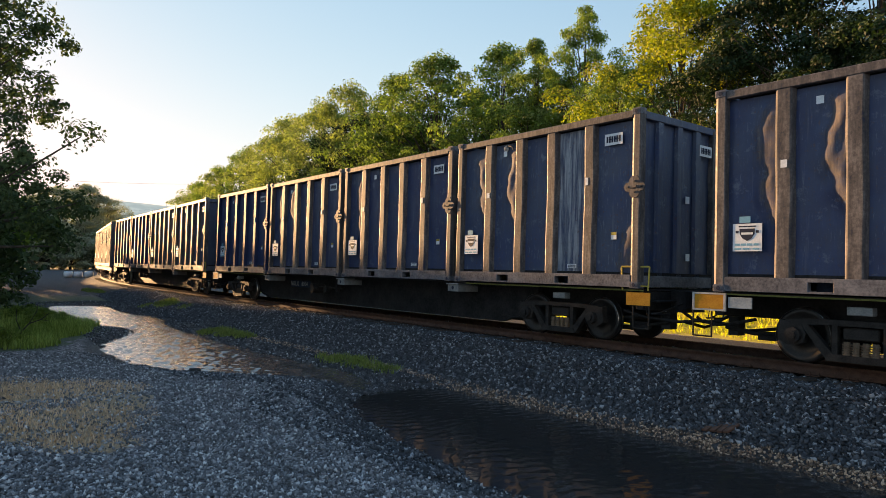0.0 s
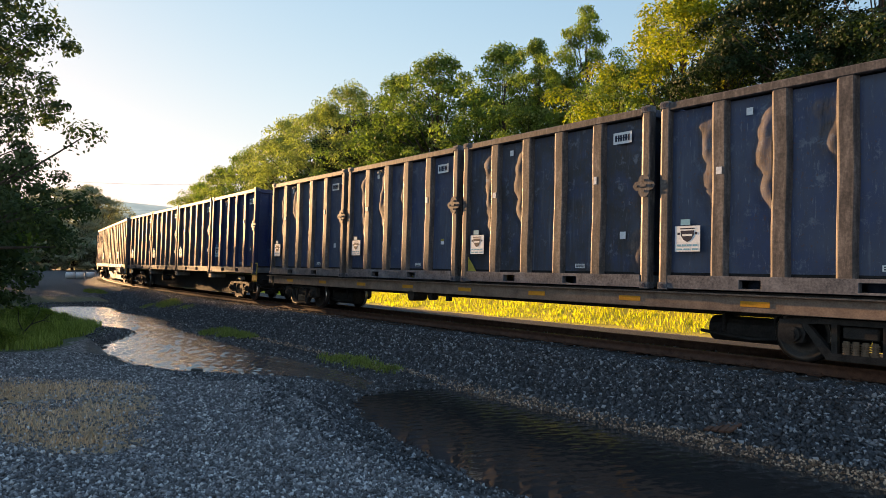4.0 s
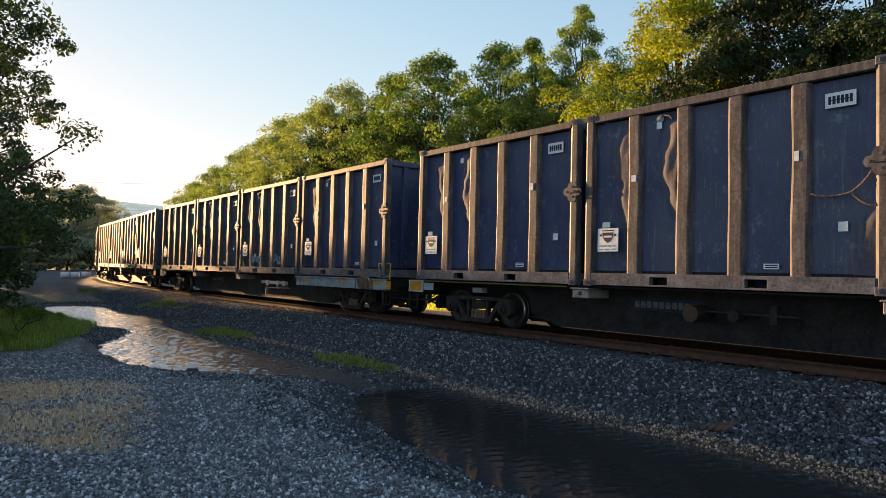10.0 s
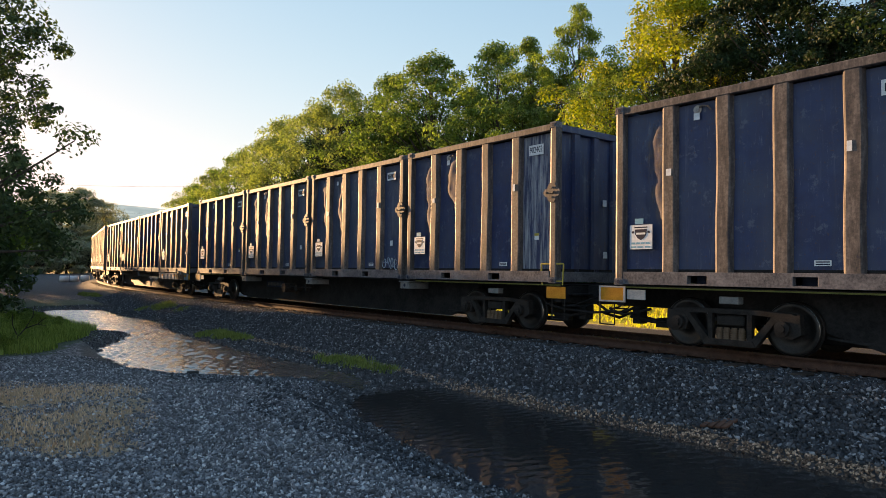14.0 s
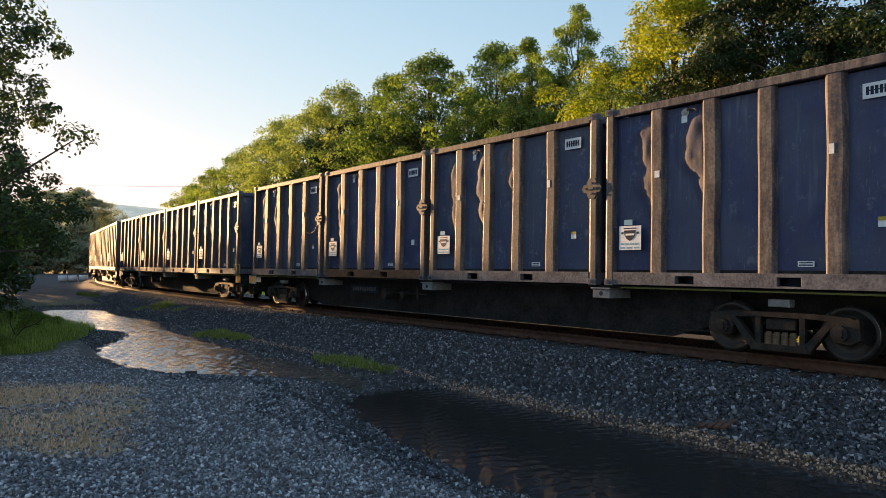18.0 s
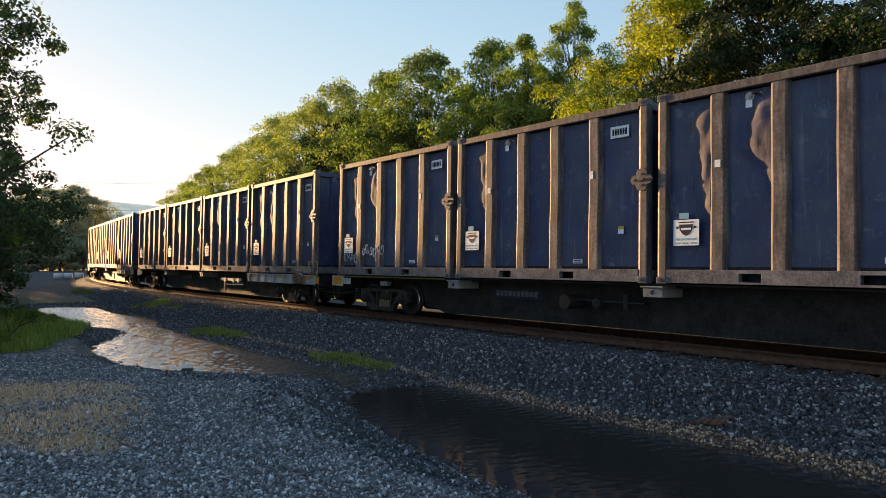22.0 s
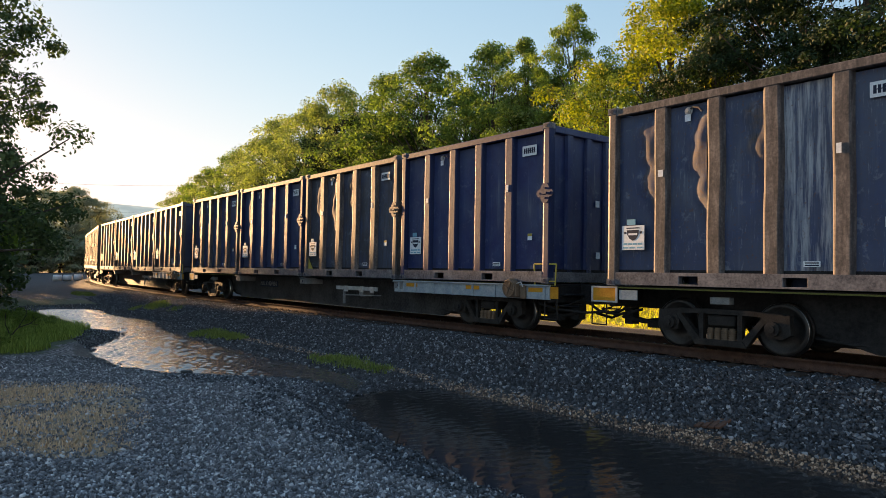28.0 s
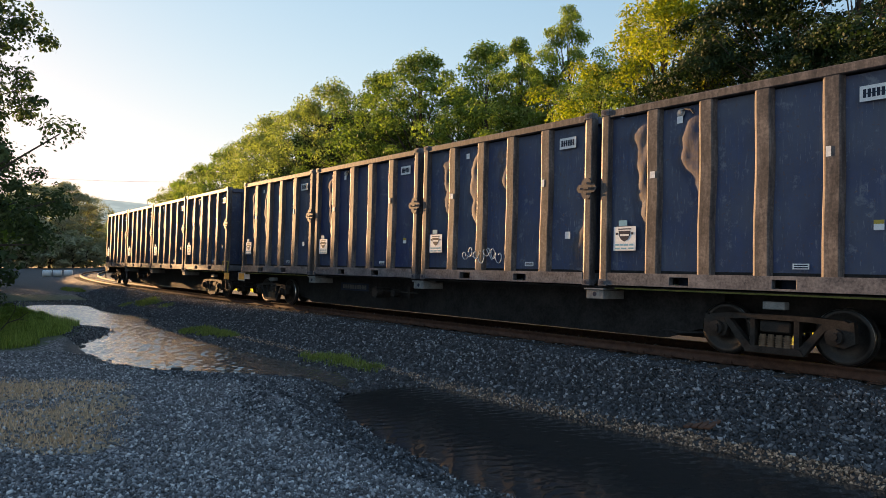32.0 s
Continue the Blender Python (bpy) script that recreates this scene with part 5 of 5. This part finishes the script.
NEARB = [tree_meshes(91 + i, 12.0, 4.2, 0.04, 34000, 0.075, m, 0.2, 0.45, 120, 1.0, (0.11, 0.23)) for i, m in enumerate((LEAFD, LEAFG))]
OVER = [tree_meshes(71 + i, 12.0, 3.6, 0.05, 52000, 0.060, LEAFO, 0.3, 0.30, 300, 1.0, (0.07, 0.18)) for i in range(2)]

F = 1221.0


def top_at(px, py, depth):
    """Bearing and height for a tree top seen at a place in the first view."""
    return (px - 784) / F * depth, depth, 1.557 + depth * (463 - py) / F


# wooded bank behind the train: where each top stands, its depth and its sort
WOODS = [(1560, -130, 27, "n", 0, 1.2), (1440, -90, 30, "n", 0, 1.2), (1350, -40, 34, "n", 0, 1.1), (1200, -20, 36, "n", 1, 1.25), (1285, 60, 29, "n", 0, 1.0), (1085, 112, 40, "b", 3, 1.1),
         (1030, 2, 56, "t", 0, 0.9), (955, 62, 60, "t", 1, 1.0), (885, 80, 66, "b", 3, 1.1), (775, 98, 74, "b", 3, 1.15), (700, 135, 82, "b", 3, 1.1), (620, 146, 92, "b", 2, 0.95), (560, 190, 102, "b", 0, 1.1),
         (515, 208, 114, "b", 2, 1.1), (470, 245, 126, "b", 0, 1.1), (435, 268, 138, "b", 3, 1.1), (395, 300, 150, "b", 0, 1.2), (355, 325, 165, "b", 2, 1.2), (1150, 100, 60, "b", 0, 1.3),
         (850, 160, 80, "b", 0, 1.4), (660, 200, 98, "b", 4, 1.4), (1000, 140, 62, "b", 0, 1.3), (930, 190, 58, "b", 3, 1.2), (1490, 40, 25, "n", 0, 1.1), (1610, 30, 23, "n", 0, 1.1), (740, 215, 84, "b", 2, 1.3), (580, 240, 110, "b", 0, 1.4)]
rnd = random.Random(5)
for px, py, depth, sort, k, wide in WOODS:
    x, y, top = top_at(px, py, depth)
    z = float(ground_height(np.array([x]), np.array([y]))[0])
    base = 16.0 if sort == "t" else 12.0
    size = (top - z) / (base * 1.03)
    plant("broadleaf_tree", {"t": TALL, "b": BROAD, "n": NEARB}[sort][k], x, y, size, rnd.uniform(0, 360), "tall green broadleaf tree on the bank behind the track", "trees on the bank", wide=wide * 0.9)
for i in range(26):
    s = 2 + i * 4.2
    x, y, th = on_line(s)
    q = -rnd.uniform(13.2, 15.5)
    x, y = x - math.cos(th) * q, y - math.sin(th) * q
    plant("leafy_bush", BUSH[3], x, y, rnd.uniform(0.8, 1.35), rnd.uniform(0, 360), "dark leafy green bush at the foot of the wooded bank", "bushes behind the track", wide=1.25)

# dark trees on the near left, between the low sun and the gravel
for x, y, size, k, turn in ((-13.0, 16.4, 1.0, 0, 20), (-15.6, 19.5, 1.0, 1, 250)):
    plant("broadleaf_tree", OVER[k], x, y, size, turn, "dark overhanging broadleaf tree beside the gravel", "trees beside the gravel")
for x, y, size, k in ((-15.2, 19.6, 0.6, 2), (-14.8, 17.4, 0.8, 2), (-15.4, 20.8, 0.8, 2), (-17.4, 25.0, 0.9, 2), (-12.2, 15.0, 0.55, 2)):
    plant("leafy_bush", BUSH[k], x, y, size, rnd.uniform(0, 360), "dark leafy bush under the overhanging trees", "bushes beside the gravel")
# mostly unseen bushes, placed so their shade falls on ballast and gravel
for i in range(9):
    y = 26 + i * 2.6
    x = -0.66 * y - 2.0 - 1.5 * (i % 2)
    plant("leafy_bush", BUSH[0 if i % 3 else 2], x, y, rnd.uniform(1.7, 1.8) if y < 37 else rnd.uniform(2.05, 2.15), rnd.uniform(0, 360), "dark leafy thicket mostly out of view, added for its shade", "thicket beside the yard", wide=0.92)
# taller unseen bushes, lined up with the sun to shade the cars' lower sides
for y, u, size in ((47.0, 8.2, 2.4), (50.0, 8.9, 2.55), (52.5, 9.2, 2.65), (55.5, 9.3, 2.75), (58.5, 9.2, 2.85)):
    plant("leafy_bush", BUSH[0], (u - 0.695 * y) / 0.719, y, size, rnd.uniform(0, 360), "dark leafy thicket mostly out of view, added for its shade", "thicket beside the yard", wide=0.57)
# unseen trees added between yard and low sun, cut so shade ends near rails
for i in range(16):
    out = 10.6 + i * 1.3
    y = out / 0.147
    x = -0.72 * y
    near = min((abs(0.736 * r[0] + 0.677 * r[1] - out - 3.0), r[0], r[1]) for r in LINE[-_n0:260 - _n0:2])
    high = math.tan(radians(SUN_HEIGHT)) * math.hypot(near[1] - x, near[2] - y) + (3.0 if out < 11.7 else 0.1)
    plant("broadleaf_tree", BROAD[4], x, y, (high + 0.6) / 12.6, rnd.uniform(0, 360), "dark broadleaf tree out of view, added to shade the yard", "hedge beyond the yard", wide=0.95)
# woods where the line bends out of sight
for px, py, depth, wide in ((110, 332, 150, 1.3), (152, 326, 154, 1.2), (182, 345, 158, 1.1), (80, 380, 140, 1.4), (195, 372, 170, 1.2), (150, 390, 146, 1.4), (235, 392, 190, 1.6), (205, 400, 165, 1.3), (60, 345, 152, 1.4)):
    x, y, top = top_at(px, py, depth)
    z = float(ground_height(np.array([x]), np.array([y]))[0])
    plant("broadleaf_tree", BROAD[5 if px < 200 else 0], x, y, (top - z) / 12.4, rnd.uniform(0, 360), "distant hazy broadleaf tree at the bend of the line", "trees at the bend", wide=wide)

for px, depth, size in ((40, 136, 1.7), (85, 138, 1.9), (125, 140, 2.0), (165, 142, 1.8), (190, 146, 1.4)):
    plant("leafy_bush", BUSH[4], (px - 784) / F * depth, depth, size, rnd.uniform(0, 360), "haze-paled bush under the distant trees", "bushes at the bend", wide=1.3)


def grass(name, spots, count, high, mat, label, seed, width=0.012):
    """Blades standing in patches: x, y, half-widths."""
    rng = np.random.default_rng(seed)
    w = np.array([a * b for _, _, a, b, _ in spots])
    pick = rng.choice(len(spots), count, p=w / w.sum())
    sp = np.array(spots)[pick]
    r, a = np.sqrt(rng.random(count)), rng.random(count) * 6.2832
    u, v = r * np.cos(a) * sp[:, 2], r * np.sin(a) * sp[:, 3]
    t = np.radians(sp[:, 4])
    x, y = sp[:, 0] + u * np.cos(t) - v * np.sin(t), sp[:, 1] + u * np.sin(t) + v * np.cos(t)
    z = ground_height(x, y)
    keep = z > WATER - 0.02
    x, y, z, r = x[keep], y[keep], z[keep], r[keep]
    n = len(x)
    h = high * rng.uniform(0.35, 1.1, n) * (1.15 - 0.6 * r)
    d, b = rng.random(n) * 6.2832, rng.uniform(0.1, 0.7, n)
    sx, sy = np.cos(d + 1.57) * width, np.sin(d + 1.57) * width
    p = np.stack([x, y, z - 0.02], 1)
    m = p + np.stack([np.cos(d) * b * h * 0.3, np.sin(d) * b * h * 0.3, h * 0.6], 1)
    e = p + np.stack([np.cos(d) * b * h, np.sin(d) * b * h, h], 1)
    side = np.stack([sx, sy, np.zeros(n)], 1)
    verts = np.stack([p - side, p + side, m + side * 0.7, m - side * 0.7, e + side * 0.1, e - side * 0.1], 1).reshape(-1, 3)
    i = np.arange(n)[:, None] * 6
    faces = np.concatenate([i + np.array([[0, 1, 2, 3]]), i + np.array([[3, 2, 4, 5]])])
    return tagged(new(name, quick_mesh(name, verts, faces, mat)), label, "grass", kind="stuff")


grass("grass_verge", [(-13.4, 20.5, 2.5, 3.4, 0), (-16.6, 25.0, 3.0, 4.0, 0), (-11.5, 18.2, 1.3, 1.3, 0), (-12.6, 23.0, 0.9, 1.6, 0)], 24000, 0.46, BLADE, "lush green grass verge under the trees", 1, 0.014)
for i in range(16):
    y = rnd.uniform(17.2, 27)
    x = -0.48 * y - 1.6 - rnd.uniform(0.0, 0.15) * y
    plant("leafy_weed", BUSH[i % 2], x, y, rnd.uniform(0.10, 0.17), rnd.uniform(0, 360), "low leafy green weed growing in the grass verge", "weeds in the verge", 0.03, 1.4)
grass("tall_grass", [(-13.6, 20.8, 2.4, 3.2, 0), (-16.4, 25.0, 3.0, 4.0, 0)], 2200, 0.75, BLADE, "tall thin grass stalks in the verge", 6, 0.010)
tufts = []
for cx, cy, long, wide, turn in ((-6.4, 21.4, 1.7, 0.26, -49), (-1.9, 15.6, 1.5, 0.20, -48), (-13, 32.0, 2.0, 0.3, -50), (-23, 45, 2, 0.4, -58)):
    for i in range(16):
        u, v = rnd.gauss(0, 0.45) * long, rnd.gauss(0, 0.6) * wide
        a = radians(turn)
        r = rnd.uniform(0.10, 0.30) * (1 + cy / 40)
        tufts.append((cx + u * math.cos(a) - v * math.sin(a), cy + u * math.sin(a) + v * math.cos(a), r * 1.5, r * 0.7, turn))
grass("grass_strip", tufts, 12000, 0.18, SPROUT, "thin green grass growing along the foot of the ballast", 2, 0.012)
grass("dry_grass", [(-5.4, 9.3, 1.5, 1.5, 0), (-6.6, 11.8, 1.6, 1.2, 0), (-4.4, 8.4, 0.8, 0.6, 0), (-8.2, 11.0, 1.6, 2.2, 0)], 15000, 0.09, HAY, "short dry straw grass on the gravel", 3, 0.010)


def meadow():
    spots = []
    for s in range(-6, 70, 4):
        x, y, th = on_line(s)
        spots.append((x + math.cos(th) * 10.0, y + math.sin(th) * 10.0, 2.4, 2.2, math.degrees(th) + 90))
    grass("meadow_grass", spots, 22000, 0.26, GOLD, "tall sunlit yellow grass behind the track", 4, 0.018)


meadow()


def stones():
    """Crushed stone on the ballast slope and the gravel, as loose angular lumps."""
    rng = np.random.default_rng(9)
    lump = np.array([(1, 0, 0), (-1, 0, 0), (0, 1, 0), (0, -1, 0), (0, 0, 1), (0, 0, -1)], float)
    sides = np.array([(0, 2, 4), (2, 1, 4), (1, 3, 4), (3, 0, 4), (2, 0, 5), (1, 2, 5), (3, 1, 5), (0, 3, 5)])

    def lumps(name, x, y, size, mat, label, up=0.25):
        z = ground_height(x, y)
        keep = z > WATER - 0.03
        x, y, z, size = x[keep], y[keep], z[keep], size[keep]
        n = len(x)
        v = lump[None] * rng.uniform(0.7, 1.35, (n, 1, 3)) + rng.uniform(-0.42, 0.42, (n, 6, 3))
        ang = rng.random((n, 3)) * 6.2832
        for k, (i, j) in enumerate(((0, 1), (1, 2), (0, 2))):
            c, s = np.cos(ang[:, k])[:, None], np.sin(ang[:, k])[:, None]
            vi, vj = v[:, :, i].copy(), v[:, :, j].copy()
            v[:, :, i], v[:, :, j] = c * vi - s * vj, s * vi + c * vj
        v = v * (size * 0.5)[:, None, None] + np.stack([x, y, z + size * up], 1)[:, None, :]
        f = (sides[None] + 6 * np.arange(n)[:, None, None]).reshape(-1, 3)
        tagged(new(name, quick_mesh(name, v.reshape(-1, 3), f, mat)), label, "stones", kind="stuff")

    def beside(n, s0, s1, q0, q1, power=1.0):
        s = s0 + (s1 - s0) * rng.random(n) ** power
        q = rng.uniform(q0, q1, n)
        i = ((s / STEP) - _n0)
        k = i.astype(int)
        row = LINE[k] + (LINE[k + 1] - LINE[k]) * (i - k)[:, None]
        return row[:, 0] - np.cos(row[:, 2]) * q, row[:, 1] - np.sin(row[:, 2]) * q

    x, y = beside(96000, -2, 46, 0.82, 3.34, 1.6)
    lumps("ballast_stones", x, y, rng.uniform(0.034, 0.072, len(x)), STONE, "dark grey crushed ballast stones beside the rails")
    x, y = beside(6000, -2, 40, -0.7, 0.7, 1.4)
    lumps("ballast_between_rails", x, y, rng.uniform(0.04, 0.08, len(x)), STONE, "dark crushed ballast between the rails")
    x, y = beside(13000, -3, 20, 3.26, 3.62, 1.4)
    lumps("brown_pebbles", x, y, rng.uniform(0.016, 0.042, len(x)), PEBBLE, "brown pebbles at the water's edge")
    n = 95000
    r = 4.6 + 15 * rng.random(n) ** 1.7
    a = np.radians(rng.uniform(-36, 14, n))
    x, y = r * np.sin(a), r * np.cos(a)
    _, q = line_coords(x, y)
    sd = np.minimum(shore(POOLS[0], x, y), shore(POOLS[1], x, y))
    wet = ((sd < 0.55 + 0.3 * wavy(x, y, 0.7, 8.0)) | ((q < 5.0) & (sd < 2.2))) & (rng.random(n) < 0.88)
    lumps("wet_gravel", x[wet & (q > 3.3)], y[wet & (q > 3.3)], rng.uniform(0.015, 0.04, (wet & (q > 3.3)).sum()), STONE, "dark wet gravel at the edge of the puddles", 0.15)
    ok = (q > 3.3) & ~wet
    u, v = beside(26000, 6, 46, 3.2, 7.5, 1.4)
    gap = np.minimum(shore(POOLS[0], u, v), shore(POOLS[1], u, v))
    edge = (gap > -0.25) & (gap < 1.6)
    lumps("wet_stones", u[edge], v[edge], rng.uniform(0.03, 0.075, edge.sum()), STONE, "dark wet stones along the puddle's far shore", 0.18)
    for cx, cy, rx, ry in STRAW:
        ok &= (((x - cx) / rx) ** 2 + ((y - cy) / ry) ** 2 > 1.0 + 0.5 * wavy(x, y, 0.6, 7.0)) | (rng.random(n) < 0.45)
    lumps("gravel_stones", x[ok], y[ok], rng.uniform(0.020, 0.054, ok.sum()), GRIT, "loose grey gravel stones of the yard", 0.2)


stones()


# ---- small and distant things ----
def small_things():
    bm = bmesh.new()
    box(bm, -0.12, 0.12, -0.06, 0.06, 0.0, 0.09)
    box(bm, -0.15, -0.02, -0.07, 0.03, 0.0, 0.05)
    ob = new("brick", mesh_of("brick", bm, ROCK, 0.015))
    z = float(ground_height(np.array([-5.35]), np.array([14.95]))[0])
    ob.matrix_basis = pose(-5.35, 14.95, max(z, WATER) - 0.01, 4, 3, 25)
    tagged(ob, "dark broken brick at the puddle's edge", "brick")
    bm = bmesh.new()
    x, y = -11.4, 18.4
    tube(bm, [(0, 0, -0.05), (0.10, 0.02, 0.35), (0.28, -0.02, 0.62), (0.55, 0, 0.78), (0.72, 0.03, 1.0)], [0.022, 0.02, 0.016, 0.011, 0.005], 6)
    tube(bm, [(0.28, -0.02, 0.62), (0.36, 0.06, 0.95), (0.33, 0.08, 1.25)], [0.013, 0.009, 0.004], 5)
    tube(bm, [(0.10, 0.02, 0.35), (-0.12, 0.05, 0.62), (-0.16, 0.02, 0.92)], [0.014, 0.010, 0.004], 5)
    tube(bm, [(0.55, 0, 0.78), (0.80, -0.05, 0.80)], [0.009, 0.004], 5)
    ob = new("bare_twig", mesh_of("bare_twig", bm, BARK))
    ob.matrix_basis = pose(x, y, float(ground_height(np.array([x]), np.array([y]))[0]), 0, 12, 0)
    tagged(ob, "leafless dark twig standing in the grass verge", "twig")
    e = new("broken_plate")
    x, y = 3.73, 9.27
    z = float(ground_height(np.array([x]), np.array([y]))[0])
    e.matrix_basis = pose(x, y, z + 0.03, 10, -6, -52)
    tagged(e, "rusty broken slatted plate lying on the pebbles", "debris")
    for i in range(4):
        bm = bmesh.new()
        box(bm, -0.04, 0.04, -0.17, 0.17, -0.015, 0.015)
        part("slat", bm, RUSTPLATE, e, "", 0.004).matrix_basis = pose(-0.15 + i * 0.1, 0.01 * (i % 2), 0, 0, 0, 3 * (i % 3))
    for i, (x, y) in enumerate(((-41.8, 77.0), (-41.0, 77.6), (-40.1, 78.2))):
        bm = bmesh.new()
        disc(bm, (0, 0.36), 0.36, -0.42, 0.42, "x", 18)
        ob = new("wrapped_bale", mesh_of("wrapped_bale", bm, BALE, 0.08, True))
        z = float(ground_height(np.array([x]), np.array([y]))[0])
        ob.matrix_basis = pose(x, y, z - 0.02, 0, 0, 20)
        tagged(ob, "white plastic-wrapped round bale on bare ground", "bale", "row of white bales")
    for (x0, y0, z0), (x1, y1, z1), sag in (((-75, 120, 16.0), (-22, 112, 14.5), 0.8), ((-75, 124, 11.0), (-22, 112, 11.0), 0.8), ((16, 24, 7.2), (34, 31, 9.6), 0.3), ((16, 24, 6.7), (34, 31, 9.0), 0.3)):
        bm = bmesh.new()
        pts = [Vector((x0 + (x1 - x0) * t, y0 + (y1 - y0) * t, z0 + (z1 - z0) * t - sag * 4 * t * (1 - t))) for t in [i / 12 for i in range(13)]]
        tube(bm, pts, 0.02 if y0 < 60 else 0.016, 5)
        tagged(new("overhead_cable", mesh_of("overhead_cable", bm, CABLE)), "thin dark overhead cable sagging across the trees", "cable", "overhead cables", "structure")
    verts, nx = [], 60
    for j, (d, k) in enumerate(((1300, 0.0), (1500, 0.62), (1700, 1.0), (1950, 0.8), (2300, 0.0))):
        for i in range(nx + 1):
            a = radians(-75 + 115 * i / nx)
            h = 118 + 22 * math.sin(i * 0.27 + 0.9) + 9 * math.sin(i * 0.83) + 4 * math.sin(i * 2.1)
            verts.append((d * math.sin(a), d * math.cos(a), h * k - 6))
    faces = [(j * (nx + 1) + i, j * (nx + 1) + i + 1, (j + 1) * (nx + 1) + i + 1, (j + 1) * (nx + 1) + i) for j in range(4) for i in range(nx)]
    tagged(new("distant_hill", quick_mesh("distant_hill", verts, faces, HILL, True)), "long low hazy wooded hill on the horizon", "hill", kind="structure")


small_things()


# ---- movement ----
def motions():
    half = (PITCH - CARGAP) / 2
    times = [i * 0.5 for i in range(65)]
    for n, car, boxes in TRAIN:
        poses = [car_pose(n, t) for t in times]
        walk(car, list(zip(times, poses)))
        for k, b in enumerate(boxes):
            off = pose(-half + LEN / 2 + k * (LEN + GAP), 0, DECK + 0.002)
            walk(b, [(t, m @ off) for t, m in zip(times, poses)])
    # all wheels turn alike: those at one place under a car share one set of turns
    done = {}
    for w, x in WHEELS:
        if x not in done:
            rows = []
            for i in range(int(CLIP * FPS) + 1):
                a = travel(i / FPS) / 0.42
                rows.append((i / FPS, pose(x, 0.755, 0.42) @ Matrix.Rotation(-a, 4, "Y")))
            walk(w, rows)
            done[x] = w.animation_data
        else:
            w.rotation_mode = "QUATERNION"
            w.animation_data_create()
            w.animation_data.action = done[x].action
            w.animation_data.action_slot = done[x].action_slot


motions()
